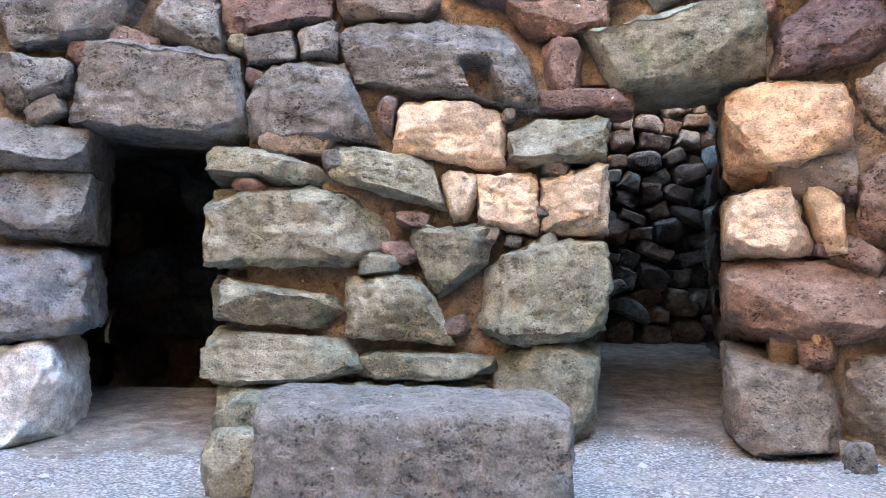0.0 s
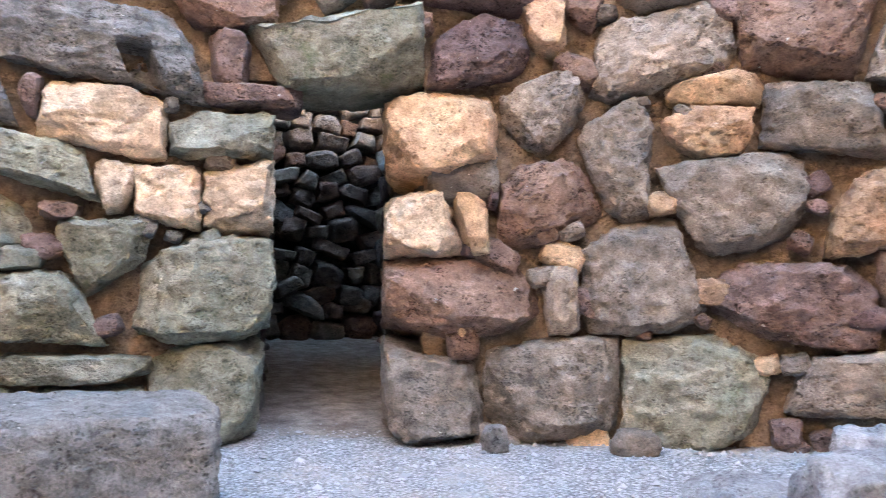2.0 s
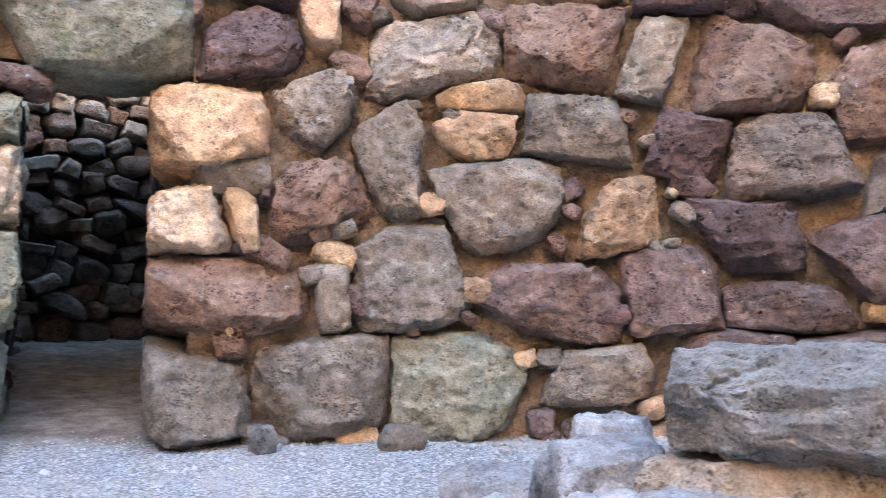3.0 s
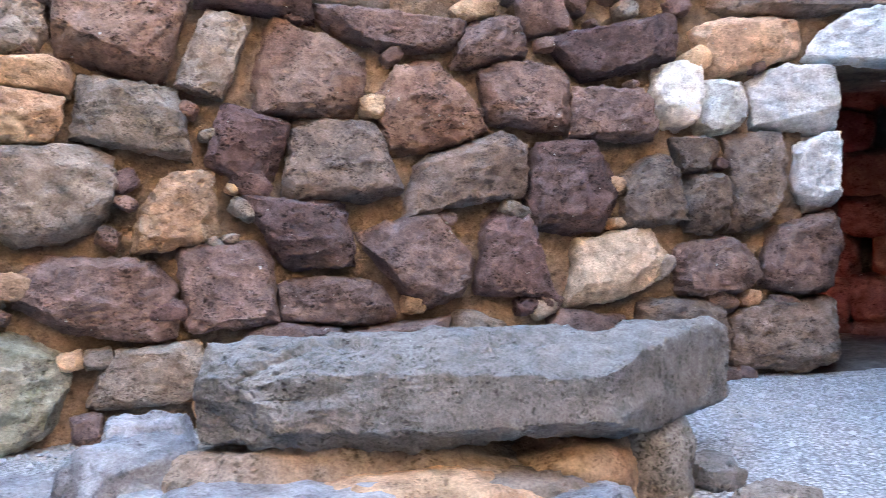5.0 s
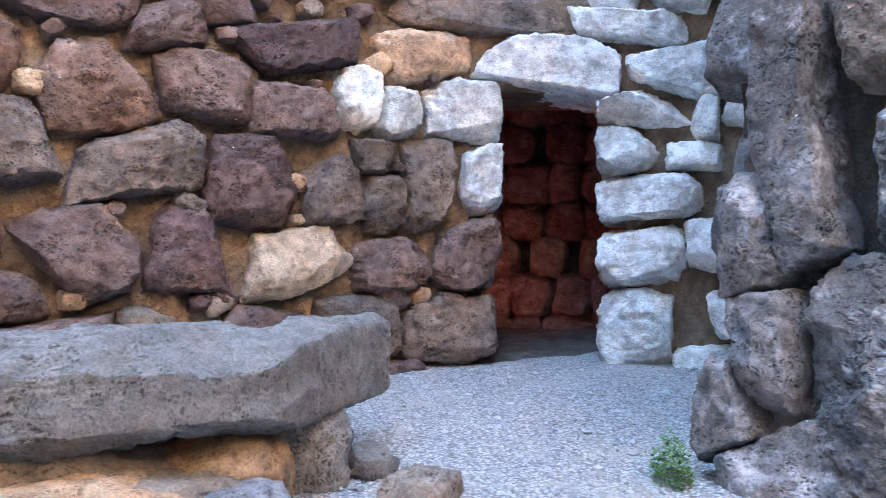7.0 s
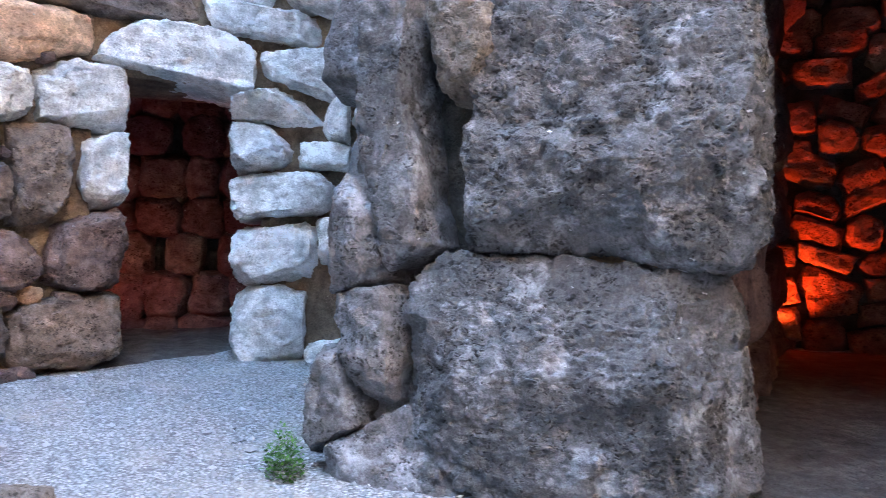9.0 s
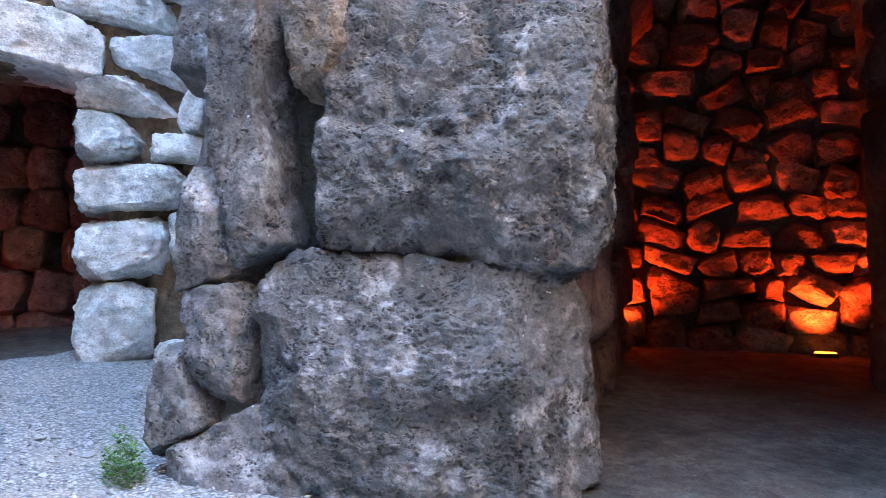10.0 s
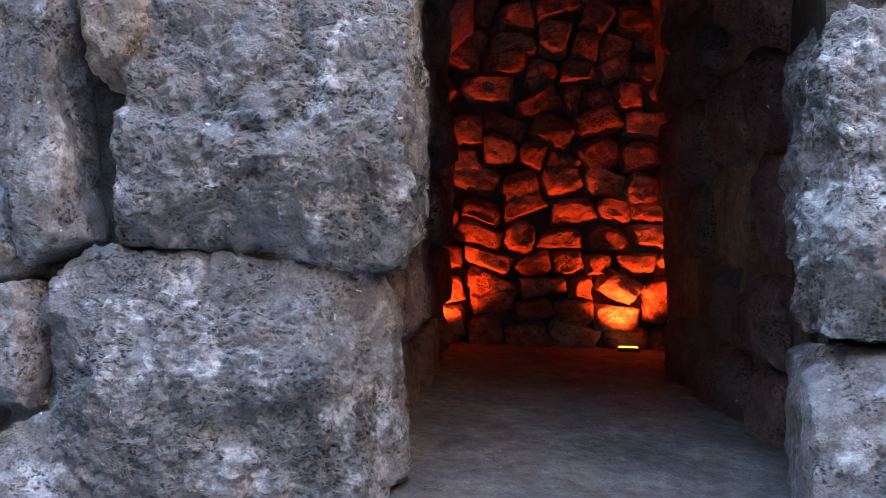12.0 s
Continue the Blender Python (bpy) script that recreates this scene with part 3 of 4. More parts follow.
stone(north, ROCK["t"], 8.44, 1.43, (0.216, 0.031), (0.028, 0.240), (-0.062, -0.010))
stone(north, ROCK["k"], 9.20, 1.36, (0.339, -0.010), (-0.104, 0.224), (0.056, -0.005))
stone(north, ROCK["r"], 5.98, 0.91, (0.456, -0.004), (-0.043, 0.232), (0.001, -0.004))
stone(north, ROCK["n"], 6.61, 0.92, (0.117, 0.012), (-0.011, 0.232), (0.003, 0.026))
stone(north, ROCK["n"], 7.07, 1.02, (0.333, 0.062), (-0.067, 0.320), (-0.048, 0.016))
stone(north, ROCK["p"], 7.98, 0.92, (0.382, -0.027), (-0.006, 0.218), (-0.032, 0.030))
stone(north, ROCK["p"], 8.75, 0.94, (0.286, 0.027), (-0.023, 0.292), (-0.006, -0.008))
stone(north, ROCK["p"], 9.41, 0.86, (0.325, 0.006), (-0.029, 0.142), (-0.034, -0.003))
stone(north, ROCK["n"], 5.80, 0.27, (0.312, -0.024), (-0.027, 0.281), (0.002, -0.018))
stone(north, ROCK["n"], 6.57, 0.35, (0.385, 0.011), (0.012, 0.311), (-0.009, 0.020))
stone(north, ROCK["g"], 7.38, 0.32, (0.377, -0.011), (0.025, 0.293), (0.029, -0.006))
stone(north, ROCK["n"], 8.29, 0.45, (0.283, 0.044), (-0.010, 0.185), (-0.062, -0.014))
stone(north, ROCK["p"], 9.82, 2.74, (0.439, -0.006), (-0.029, 0.143), (0.089, -0.004))
stone(north, ROCK["p"], 10.52, 2.70, (0.247, 0.060), (-0.001, 0.159), (-0.033, -0.001))
stone(north, ROCK["k"], 11.43, 2.72, (0.419, 0.113), (-0.118, 0.197), (0.092, 0.018))
stone(north, ROCK["r"], 10.03, 2.21, (0.282, 0.095), (-0.116, 0.244), (-0.075, -0.012))
stone(north, ROCK["p"], 10.78, 2.31, (0.286, 0.007), (-0.020, 0.237), (0.030, 0.026))
stone(north, ROCK["p"], 11.40, 2.22, (0.310, 0.007), (-0.022, 0.214), (-0.026, 0.000))
stone(north, ROCK["W"], 11.93, 2.42, (0.178, -0.007), (0.012, 0.226), (0.012, 0.019))
stone(north, ROCK["W"], 12.29, 2.35, (0.160, 0.025), (0.005, 0.193), (-0.003, -0.026))
stone(north, ROCK["o"], 12.49, 2.81, (0.364, 0.091), (-0.056, 0.168), (0.011, -0.018))
stone(north, ROCK["q"], 9.43, 1.83, (0.352, 0.027), (-0.026, 0.253), (-0.058, -0.025))
stone(north, ROCK["q"], 10.32, 1.73, (0.388, 0.112), (0.007, 0.245), (-0.041, 0.015))
stone(north, ROCK["k"], 11.08, 1.71, (0.301, 0.060), (-0.046, 0.293), (-0.041, -0.008))
stone(north, ROCK["p"], 10.01, 1.18, (0.221, 0.145), (-0.216, 0.224), (0.035, -0.044))
stone(north, ROCK["k"], 10.68, 1.19, (0.283, -0.011), (-0.038, 0.280), (-0.064, 0.019))
stone(north, ROCK["c"], 11.43, 1.16, (0.322, 0.100), (-0.062, 0.224), (-0.092, -0.014))
stone(north, ROCK["q"], 11.74, 1.63, (0.229, 0.048), (-0.033, 0.258), (-0.024, 0.002))
stone(north, ROCK["q"], 12.04, 1.97, (0.156, 0.006), (-0.033, 0.136), (0.011, 0.001))
stone(north, ROCK["q"], 12.18, 1.62, (0.174, 0.005), (0.008, 0.200), (-0.007, 0.001))
stone(north, ROCK["q"], 12.53, 1.78, (0.220, 0.036), (0.001, 0.317), (0.021, -0.009))
stone(north, ROCK["w"], 13.02, 1.86, (0.209, 0.014), (0.009, 0.248), (0.002, 0.003))
stone(north, ROCK["w"], 12.87, 2.40, (0.369, 0.018), (-0.001, 0.224), (-0.025, 0.011))
stone(north, ROCK["p"], 12.21, 1.13, (0.301, 0.035), (-0.038, 0.197), (-0.030, 0.021))
stone(north, ROCK["p"], 12.88, 1.22, (0.319, 0.055), (0.011, 0.283), (-0.004, 0.040))
stone(north, ROCK["q"], 12.77, 0.62, (0.404, 0.022), (0.010, 0.258), (0.008, 0.010))
stone(north, ROCK["q"], 12.00, 0.66, (0.307, -0.011), (-0.015, 0.235), (0.006, 0.013))
lintel(north, ROCK["w"], 13.52, 2.82, (0.538, -0.054), (0.051, 0.203), (-0.030, 0.028))
stone(north, ROCK["q"], 12.92, 3.20, (0.672, 0.032), (-0.037, 0.145), (0.035, 0.013))
stone(north, ROCK["w"], 14.09, 3.15, (0.436, -0.063), (-0.029, 0.171), (0.032, 0.002))
stone(north, ROCK["w"], 14.48, 2.75, (0.339, -0.050), (0.012, 0.186), (0.012, 0.078))
stone(north, ROCK["w"], 14.14, 2.45, (0.303, 0.014), (-0.136, 0.149), (-0.104, 0.046))
stone(north, ROCK["w"], 14.76, 2.32, (0.098, -0.004), (0.005, 0.170), (-0.004, 0.015))
stone(north, ROCK["w"], 14.10, 2.12, (0.239, 0.005), (-0.060, 0.186), (-0.043, -0.025))
stone(north, ROCK["w"], 14.63, 2.03, (0.206, 0.001), (-0.000, 0.109), (-0.005, 0.004))
stone(north, ROCK["w"], 14.30, 1.70, (0.408, 0.012), (-0.010, 0.191), (0.002, -0.000))
stone(north, ROCK["w"], 14.28, 1.25, (0.365, 0.026), (-0.011, 0.208), (-0.003, -0.012))
stone(north, ROCK["w"], 14.25, 0.67, (0.298, 0.029), (0.010, 0.283), (0.001, 0.008))
stone(pier, ROCK["B"], 4.31, 1.74, (0.670, -0.062), (0.070, 0.629), (0.030, -0.001), rough=0.03, facets=6,
      planes=((0.0, -0.75, 0.66, 1.0), (-0.72, 0.2, 0.66, 0.98), (0.12, 0.08, 0.98, 0.86), (0.85, 0.0, 0.5, 1.08), (0.5, -0.35, 0.8, 1.06)))
stone(pier, ROCK["B"], 4.155, 0.55, (0.675, -0.034), (0.035, 0.546), (-0.051, -0.026), rough=0.03, facets=6,
      planes=((0.0, 0.8, 0.6, 1.0), (-0.05, 0.42, 0.9, 0.86), (-0.62, -0.15, 0.77, 0.98), (0.85, 0.3, 0.43, 1.04), (-0.5, -0.6, 0.62, 1.05), (0.35, 0.5, 0.8, 1.06)))
stone(pier, ROCK["B"], 3.47, 1.50, (0.164, 0.041), (-0.060, 0.427), (-0.003, -0.042))
stone(pier, ROCK["n"], 3.79, 2.01, (0.154, -0.019), (0.035, 0.201), (0.061, -0.001))
stone(pier, ROCK["B"], 3.38, 1.83, (0.122, -0.149), (0.060, 0.514), (0.032, 0.130))
stone(pier, ROCK["B"], 3.23, 1.22, (0.154, -0.008), (0.005, 0.249), (-0.024, -0.034))
stone(pier, ROCK["B"], 3.32, 0.76, (0.159, 0.006), (-0.017, 0.241), (0.024, 0.021))
stone(pier, ROCK["B"], 3.12, 0.50, (0.159, 0.058), (-0.019, 0.252), (-0.045, -0.042))
stone(pier, ROCK["B"], 3.42, 0.15, (0.337, 0.071), (-0.113, 0.281), (-0.149, 0.012))
stone(pier, ROCK["B"], 6.69, 1.46, (0.320, -0.009), (0.006, 0.640), (0.003, 0.043))
stone(pier, ROCK["B"], 6.61, 0.41, (0.278, 0.011), (0.017, 0.340), (-0.013, -0.019))


# wall fill: hidden and upper parts, then packing stones in the joints
fill(north, 0.0, 5.6, 0.0, FACED, "ddgdp", 0.42, DOORS, 21)
fill(north, 5.6, 12.9, 0.0, FACED, "pnkrp", 0.42, DOORS, 22)
fill(north, 12.9, END, 0.2, FACED, "ww", 0.40, DOORS, 23)
fill(pier, 0.0, 2.95, 0.0, FACED, "BBb", 0.5, (P_DOOR,), 24, sink=0.3)
fill(pier, 3.0, P_DOOR[0], 1.6, FACED, "BB", 0.7, (P_DOOR,), 25)
fill(pier, P_DOOR[0] - 0.2, 7.2, 2.5, FACED, "BB", 0.7, (P_DOOR,), 26)
# unseen stretch behind the camera, closes the court and bounces the sun
fill(pier, 7.1, float(pier.arc[-1]), 0.0, TOP, "tnrp", 0.75, (P_DOOR,), 27, n=8)
chinks(north, 0.0, 5.6, 0.0, 3.2, "gdpn", DOORS, 31, 170)
chinks(north, 5.4, 12.9, 0.0, 3.8, "prtnk", DOORS, 32, 300)
fill(north, 0.0, END, FACED, TOP, "dnpr", 0.8, DOORS, 28, n=8)
fill(pier, 0.0, 7.1, FACED, TOP, "Bdb", 0.9, (P_DOOR,), 29, n=8)

# ---- passages and chambers behind the doors ----
def inner_wall(name, points, z0, z1, mats, size, seed, label, lean=0.0, n=9, thick=0.5, recess=0.09, mortar=None, close=False):
    """A stone-faced wall along a line in plan, its stones towards the court side of a clockwise line."""
    face = Face(points, 0)
    owner = structure(name, label)
    OWNER[face] = owner
    core("rubble_core", face, 0.0, float(face.arc[-1]), z0 - 0.4, z1, thick, recess, owner, mortar, lean)
    if close:
        packed(face, z0, z1 - 0.1, mats, size, seed, n)
    else:
        fill(face, 0.0, float(face.arc[-1]), z0, z1 - 0.1, mats, size, (), seed, 1.0, n, 0.0, lean)
    return face


def slab_roof(name, corners, z, label, thick=0.35):
    pts = [(x, y, zz + 0.03 * math.sin(7 * x + 5 * y)) for zz in (z, z + thick) for x, y in corners]
    k = len(corners)
    fs = [tuple(range(k))[::-1], tuple(range(k, 2 * k))] + [(i, (i + 1) % k, k + (i + 1) % k, k + i) for i in range(k)]
    return tagged(new(name, mesh_of(name, pts, fs, ROCK["d"], False)), label, "ceiling", "", "structure")


# dark passage behind the first door
inner_wall("wall_passage_a", ((-2.95, 6.0), (-3.6, 9.6)), 0.0, 2.6, "dk", 0.5, 41, "dark passage wall of basalt")
inner_wall("wall_passage_b", ((-2.4, 9.6), (-1.30, 6.0)), 0.0, 2.6, "dk", 0.5, 42, "dark passage wall of basalt")
inner_wall("wall_passage_c", ((-3.8, 9.5), (-2.2, 9.5)), 0.0, 2.6, "dk", 0.5, 43, "dark end wall of a passage")
slab_roof("ceiling_passage", ((-3.9, 5.85), (-1.0, 5.85), (-1.0, 10.2), (-3.9, 10.2)), 2.35, "stone slabs over a dark passage")

# corridor behind the second door, open to the sky at its far end
inner_wall("wall_corridor_a", ((1.0, 6.2), (1.72, 10.4)), 0.0, 3.0, "dnk", 0.45, 44, "rubble side wall of a corridor")
inner_wall("wall_corridor_b", ((3.15, 10.4), (2.02, 5.6)), 0.0, 3.0, "dnk", 0.45, 45, "rubble side wall of a corridor")
rubble = inner_wall("wall_corridor_c", ((1.4, 9.95), (3.4, 9.95)), 0.33, 3.9, "rqn", 0.25, 46, "wall of small dark rubble stones at a corridor's end", n=12, recess=0.16, mortar=DARK_FILL, close=True)
# added roof, out of view; its end sets how much skylight gets in
slab_roof("ceiling_corridor", ((0.4, 5.75), (4.2, 4.95), (4.2, 9.32), (0.4, 9.32)), 2.95, "unseen stone slabs added over a corridor to dim it")

# small red-lit chamber behind the far door
# its darkest stones are picked to dim it: shade put into their colour
inner_wall("wall_niche_a", ((7.4, 1.25), (9.6, 1.55)), 0.3, 3.2, "kq", 0.4, 47, "side wall of a red-lit chamber")
back = Face(((9.45, 1.7), (9.30, -1.7)), 0)
OWNER[back] = structure("wall_niche_b", "red-lit chamber wall of coursed blocks with small square holes")
core("rubble_core", back, 0.0, float(back.arc[-1]), 0.05, 3.2, 0.8, 0.34, OWNER[back], DARK_FILL)
rng = random.Random(48)
for low, high, holes in ((0.30, 0.66, ()), (0.66, 1.10, ()), (1.10, 1.50, (1.45, 1.98)), (1.50, 1.86, ()), (1.86, 2.32, ()), (2.32, 2.72, (1.61,)), (2.72, 3.15, ())):
    ends = [0.0] + [v for c in holes for v in (c - 0.085, c + 0.085)] + [float(back.arc[-1])]
    for k in range(0, len(ends), 2):
        count = max(1, round((ends[k + 1] - ends[k]) / 0.42))
        marks = [ends[k] + (ends[k + 1] - ends[k]) * (i + (rng.uniform(-0.2, 0.2) if 0 < i < count else 0)) / count for i in range(count + 1)]
        for s0, s1 in zip(marks, marks[1:]):
            stone(back, ROCK[rng.choice("kqk")], (s0 + s1) / 2, (low + high) / 2, ((s1 - s0) / 2 - 0.012, 0.0), (0.0, (high - low) / 2 - 0.012), depth=0.34, n=14, power=9.0,
                  fitted=False, proud=rng.uniform(-0.03, 0.02))
inner_wall("wall_niche_c", ((9.6, -1.45), (7.95, -0.74)), 0.3, 3.2, "kq", 0.4, 49, "side wall of a red-lit chamber")
slab_roof("ceiling_niche", ((7.75, 1.9), (7.75, -1.6), (10.0, -1.9), (10.0, 2.2)), 3.0, "dark stone slabs over a small chamber")

# passage and tall chamber beside the pier
# both entry walls use the darkest stone, holding the entry's shade in colour
inner_wall("wall_entry_a", ((3.30, -2.02), (5.84, -4.28)), 0.1, 4.6, "kk", 0.7, 50, "dark entry wall of large basalt blocks", n=12, lean=0.06)
inner_wall("wall_entry_b", ((4.72, -5.82), (1.62, -3.50)), 0.1, 4.6, "kk", 0.7, 51, "dark entry wall of large basalt blocks", n=12, lean=0.05)
inner_wall("wall_chamber_a", ((5.84, -4.50), (7.6, -4.5)), 0.4, 5.4, "rn", 0.5, 52, "side wall of the tall red-lit chamber")
inner_wall("wall_chamber_b", ((7.45, -4.05), (4.95, -7.40)), 0.35, 5.2, "rrnr", 0.29, 53, "tall corbelled chamber wall of rounded stones lit orange", n=16, recess=0.12, mortar=DARK_FILL, close=True)
inner_wall("wall_chamber_c", ((5.35, -7.3), (4.6, -6.0)), 0.4, 5.4, "rn", 0.5, 54, "side wall of the tall red-lit chamber")
slab_roof("ceiling_chamber", ((3.2, -1.7), (8.4, -3.2), (8.4, -8.2), (3.6, -8.2), (1.4, -3.9)), 5.25, "dark stone vault over the chamber")

set_stones()

# ---- loose stones and the two long slabs ----
def plan_block(name, mat, corners, z0, z1, rise, label, category, n=40, power=7.0, rough=0.02, facets=5, planes=()):
    """A long block over four corners in plan (front left, front right, back right, back left); its top rises by rise to the back."""
    c = [Vector((*p, 0)) for p in corners]
    mid = (c[0] + c[1] + c[2] + c[3]) / 4
    a, b, t = (c[1] + c[2] - c[0] - c[3]) / 4, (c[2] + c[3] - c[0] - c[1]) / 4, (c[0] - c[1] + c[2] - c[3]) / 4
    p, quads = rock_points((a.x, a.y), (b.x, b.y), (t.x, t.y), z1 - z0, n, power, rough, facets, (), 1.03, (), 0.0, planes)
    bn = b.normalized()
    along = (p[:, 0] * bn.x + p[:, 1] * bn.y) / b.length
    p[:, 2] += rise * 0.5 * (along + 1) * (p[:, 2] > 0)
    ob = new(name, mesh_of(name, p, quads, mat))
    ob.location = (mid.x, mid.y, (z0 + z1) / 2)
    return tagged(ob, label, category)


plan_block("stone_slab", ROCK["s"], ((-0.75, 3.85), (0.52, 3.85), (0.56, 4.42), (-0.82, 4.42)), -0.06, 0.47, 0.07,
           "upright dark grey pitted basalt slab standing on gravel", "slab", 60, 12.0, 0.012, 2)
plan_block("stone_bench", ROCK["s"], ((2.58, 2.30), (3.46, 1.04), (4.90, 0.86), (3.05, 2.55)), 0.40, 0.765, 0.035,
           "long grey basalt slab laid as a bench on rubble", "bench", 84, 12.0, 0.02, 0, ((-0.55, -0.5, 0.67, 1.14), (0.05, -0.7, -0.6, 1.12), (-0.8, -0.5, -0.1, 1.08), (0.1, -0.75, 0.55, 1.1)))
loose("boulder", ROCK["g"], -0.98, 4.46, 0.0, 0.27, 0.26, 0.31, 15, "rounded grey-green boulder lying beside the basalt slab", n=22)
loose("boulder", ROCK["g"], -1.02, 5.05, 0.0, 0.40, 0.36, 0.40, 70, "grey-green boulder at the foot of the wall", n=22)
RUB = "rubble under the bench"
loose("rubble_stone", ROCK["d"], 4.15, 1.10, 0.06, 0.42, 0.34, 0.40, 20, "dark boulder propping the end of the stone bench", group=RUB)
loose("rubble_stone", ROCK["n"], 3.42, 1.45, 0.05, 0.70, 0.46, 0.25, -50, "flat brown-grey stone under the stone bench", group=RUB)
loose("rubble_stone", ROCK["t"], 3.10, 1.66, 0.02, 0.80, 0.50, 0.29, -55, "tan rubble block under the stone bench", group=RUB)
loose("rubble_stone", ROCK["t"], 3.75, 1.35, 0.05, 0.60, 0.50, 0.36, 10, "tan stone packed under the stone bench", group=RUB)
loose("rubble_stone", ROCK["b"], 3.38, 1.12, 0.04, 0.42, 0.30, 0.22, -10, "pale stone lying before the stone bench", group=RUB)
loose("rubble_stone", ROCK["b"], 2.78, 1.95, 0.0, 1.15, 0.62, 0.29, -56, "long pale grey block under the stone bench", group=RUB, power=9)
loose("rubble_stone", ROCK["n"], 3.20, 2.0, 0.0, 1.30, 0.60, 0.41, -50, "brown-grey stone hidden under the stone bench", group=RUB)
loose("rubble_stone", ROCK["b"], 2.72, 2.72, 0.0, 0.50, 0.42, 0.38, -20, "blue-grey block beside the stone bench", group=RUB, power=9)
loose("rubble_stone", ROCK["b"], 3.02, 2.95, 0.0, 0.42, 0.34, 0.42, 30, "upright grey stone beside the stone bench", group=RUB, power=9)
loose("rubble_stone", ROCK["b"], 2.62, 3.10, 0.0, 0.60, 0.42, 0.22, -35, "flat pale stone on gravel beside the bench", group=RUB, power=9)
loose("rubble_stone", ROCK["b"], 2.48, 2.52, 0.0, 0.45, 0.36, 0.26, 10, "pale grey stone before the bench", group=RUB, power=9)
loose("rubble_stone", ROCK["b"], 2.95, 2.62, 0.0, 0.46, 0.30, 0.30, -60, "blue-grey broken block beside the stone bench", group=RUB, power=9)
loose("rubble_stone", ROCK["b"], 2.30, 2.85, 0.0, 0.42, 0.34, 0.17, 25, "flat pale block lying before the bench", group=RUB, power=9)
loose("gravel_stone", ROCK["d"], 4.26, 0.84, 0.13, 0.28, 0.20, 0.13, 40, "small dark grey stone lying on gravel")
loose("gravel_stone", ROCK["n"], 3.85, 0.54, 0.10, 0.34, 0.24, 0.15, -20, "flat brown-grey stone lying on gravel")
loose("gravel_stone", ROCK["d"], 2.27, 5.02, 0.0, 0.14, 0.13, 0.16, 0, "small dark cobble at the foot of the wall", n=12)
loose("gravel_stone", ROCK["n"], 3.02, 4.66, 0.0, 0.26, 0.18, 0.16, -20, "small brown cobble at the foot of the wall", n=12)


# ---- trodden earth inside the passages ----
def earth_floor(name, corners, label, mat):
    """A thin bed of trodden earth over four corners in plan, following the ground; EARTH has shade put into its colour.
    """
    c = [Vector((*p, 0)) for p in corners]
    pts, fs, k = [], [], 40
    for i in range(k + 1):
        for j in range(k + 1):
            u, v = i / k, j / k
            v = v * v
            q = (c[0] * (1 - u) + c[1] * u) * (1 - v) + (c[3] * (1 - u) + c[2] * u) * v
            lift = 0.035 * min(1.0, 5 * v) - (0.04 if i in (0, k) or j in (0, k) else 0.012)
            pts.append((q.x, q.y, ground_z(q.x, q.y) + lift + 0.014 * noise.noise(q * 3.1)))
    fs = [(i * (k + 1) + j, (i + 1) * (k + 1) + j, (i + 1) * (k + 1) + j + 1, i * (k + 1) + j + 1) for i in range(k) for j in range(k)]
    return tagged(new(name, mesh_of(name, pts, fs, mat)), label, "floor", "", "structure")


earth_floor("floor_entry", ((2.75, -1.95), (1.75, -2.95), (4.9, -7.6), (7.6, -3.9)), "trodden earth floor of the red-lit chamber, darkened for its shade", EARTH)
earth_floor("floor_passage", ((-2.5, 5.0), (-1.3, 5.0), (-2.2, 9.6), (-3.7, 9.6)), "dusty brown earth floor of a passage", DUST)
earth_floor("floor_corridor", ((0.95, 5.5), (2.0, 5.2), (3.2, 10.0), (1.5, 10.0)), "dusty grey earth floor of a corridor", DUST)
earth_floor("floor_niche", ((7.2, 0.75), (7.4, -0.1), (9.6, -1.6), (9.6, 1.6)), "earth floor of a small chamber, darkened for its shade", EARTH)

# ---- floor lamps ----
def floor_lamp(x, y, z, turn, label):
    base = new("floor_lamp")
    base.empty_display_size = 0.1
    tagged(base, label, "lamp")
    base.matrix_world = pose(x, y, z, 0, 0, turn)
    for name, (w, d, h), zz, mat in (("housing", (0.20, 0.12, 0.05), 0.025, LAMP_BODY), ("glass", (0.17, 0.09, 0.012), 0.057, LAMP_GLASS)):
        bm = bmesh.new()
        bmesh.ops.create_cube(bm, size=1.0)
        bmesh.ops.scale(bm, vec=(w, d, h), verts=bm.verts)
        bmesh.ops.bevel(bm, geom=bm.edges[:], offset=0.005, segments=2, affect="EDGES")
        me = bpy.data.meshes.new(name)
        bm.to_mesh(me)
        bm.free()
        me.materials.append(mat)
        ob = new(name, me)
        ob.parent = base
        ob.location = (0, 0, zz)
    return base


floor_lamp(5.50, -6.30, ground_z(5.5, -6.3), 50, "low floor lamp glowing orange at the chamber wall")
floor_lamp(6.42, -4.76, ground_z(6.42, -4.76) + 0.015, 50, "low floor lamp glowing red beside the entry wall")


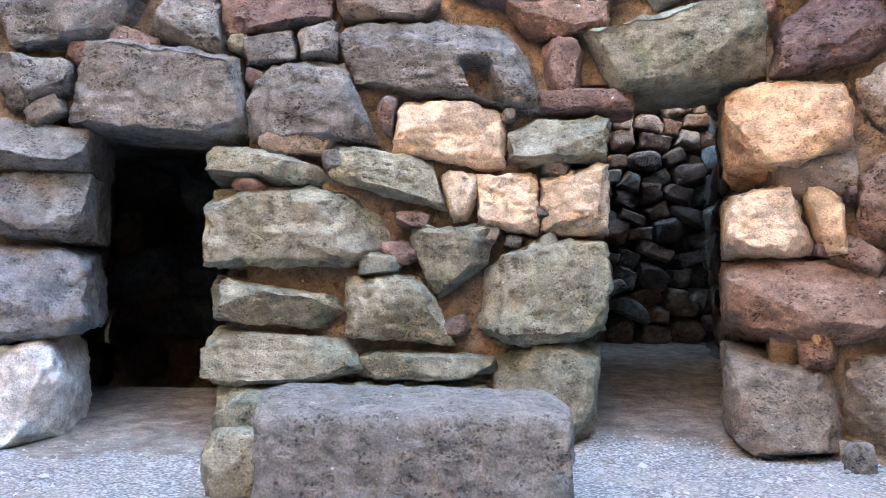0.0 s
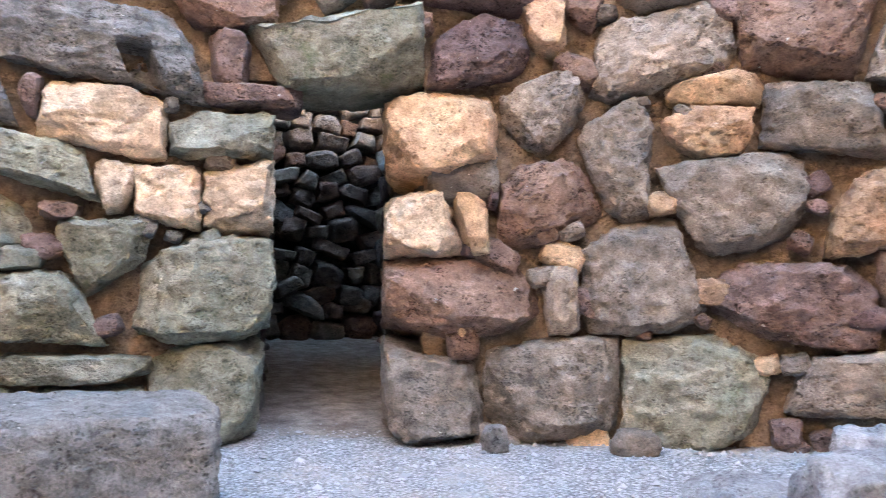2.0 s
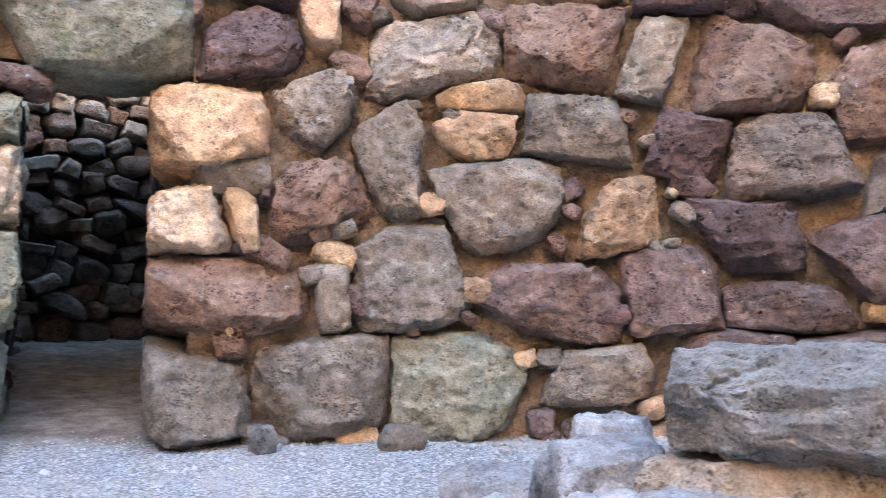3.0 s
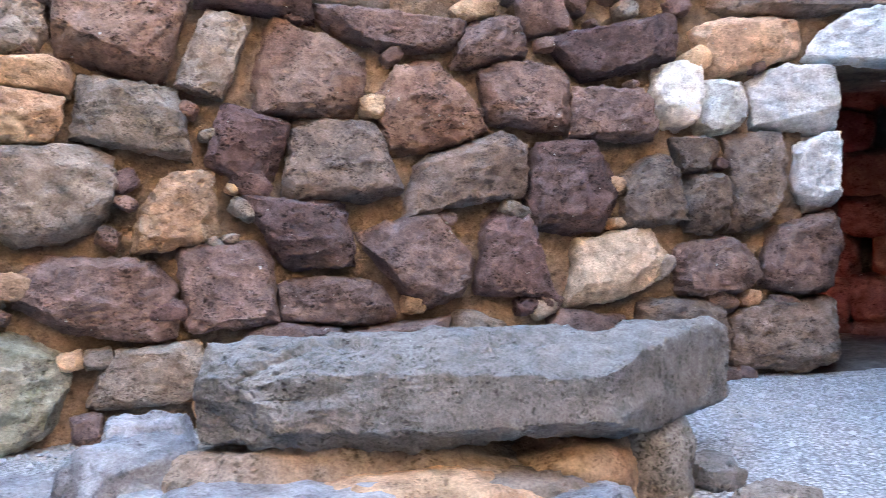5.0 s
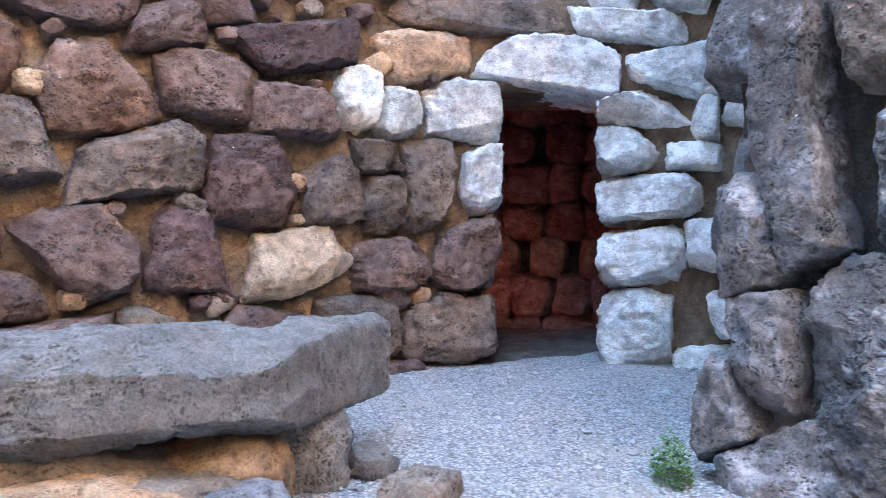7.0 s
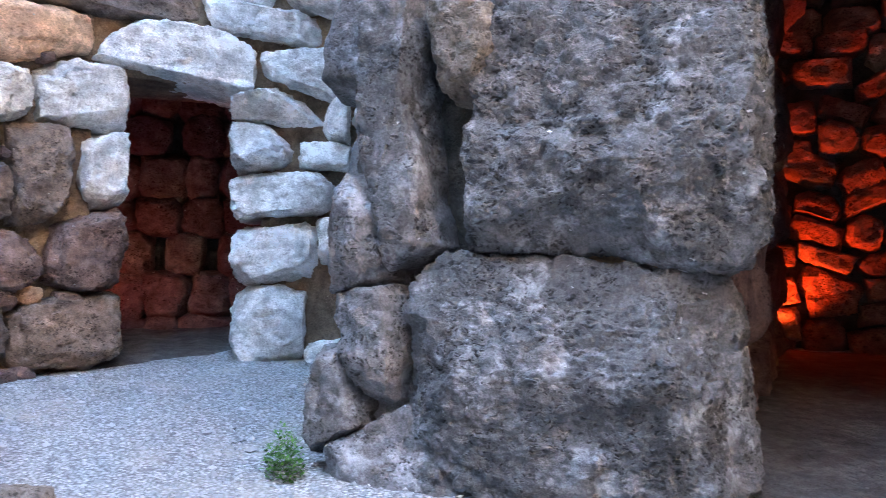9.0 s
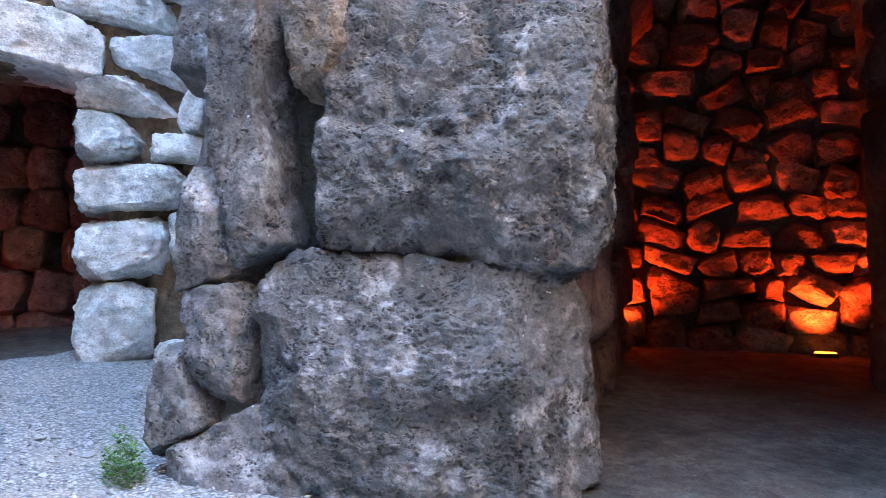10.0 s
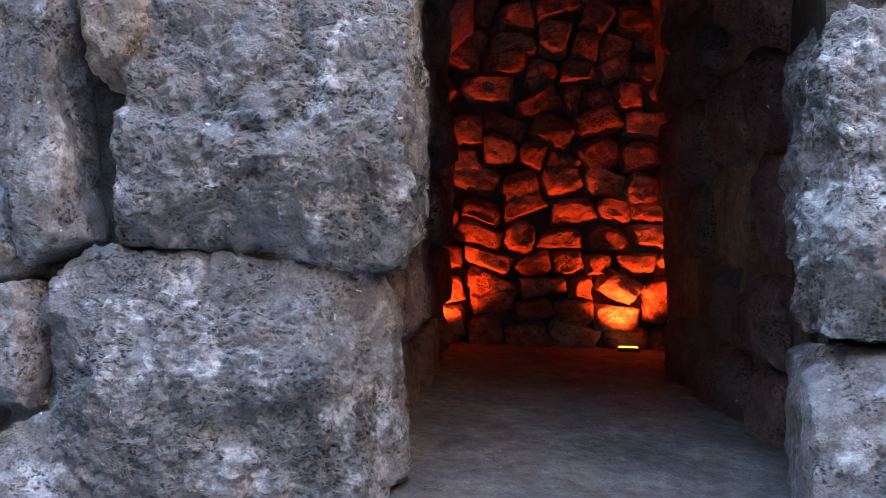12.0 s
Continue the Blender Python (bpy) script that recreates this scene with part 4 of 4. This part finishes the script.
# ---- weeds and pebbles ----
def weeds(x, y, r, tall, count, seed, label):
    rng = random.Random(seed)
    pts, fs = [], []
    for _ in range(count):
        a, q = rng.uniform(0, 6.28), r * math.sqrt(rng.random())
        cx, cy = x + q * math.cos(a), y + 0.5 * q * math.sin(a)
        cz = ground_z(cx, cy) + rng.uniform(0.0, tall) * (1 - 0.7 * q / r)
        s, b, e = rng.uniform(0.006, 0.016), rng.uniform(0, 6.28), rng.uniform(-0.6, 0.9)
        d = Vector((math.cos(b) * math.cos(e), math.sin(b) * math.cos(e), math.sin(e)))
        side = d.cross(UP).normalized() * s * 0.6
        c, k = Vector((cx, cy, cz)), len(pts)
        pts += [c, c + d * s + side, c + d * s * 2.2, c + d * s - side]
        fs.append((k, k + 1, k + 2, k + 3))
    return tagged(new("weeds", mesh_of("weeds", pts, fs, LEAF, False)), label, "plant", "", "stuff")


weeds(4.22, -0.52, 0.17, 0.26, 700, 61, "small green weeds growing at the foot of the pier")
weeds(3.30, 1.40, 0.12, 0.34, 120, 62, "few green leaves under the stone bench")


def pebbles(count, seed):
    rng = np.random.RandomState(seed)
    octa = np.array(((1, 0, 0), (-1, 0, 0), (0, 1, 0), (0, -1, 0), (0, 0, 1), (0, 0, -1)), float)
    tri = np.array(((0, 2, 4), (2, 1, 4), (1, 3, 4), (3, 0, 4), (2, 0, 5), (1, 2, 5), (3, 1, 5), (0, 3, 5)))
    pts, fs = [], []
    while len(fs) < count:
        x, y = rng.uniform(-3.4, 7.2), rng.uniform(-2.2, 6.6)
        if math.hypot(x, y) < 2.2:
            continue
        s = rng.uniform(0.005, 0.013) * (1 + 1.2 * (rng.rand() < 0.06))
        q = octa * (s * rng.uniform(0.7, 1.4, 3)) * (1, 1, 0.65) + rng.uniform(-0.25, 0.25, (6, 3)) * s
        pts.append(q + (x, y, ground_z(x, y) + 0.004))
        fs.append(tri + 6 * len(fs))
    return tagged(new("pebbles", mesh_of("pebbles", np.vstack(pts), np.vstack(fs).tolist(), PEBBLE, False)),
                  "scattered pale grey pebbles of the gravel", "gravel", "", "stuff")


pebbles(26000, 71)
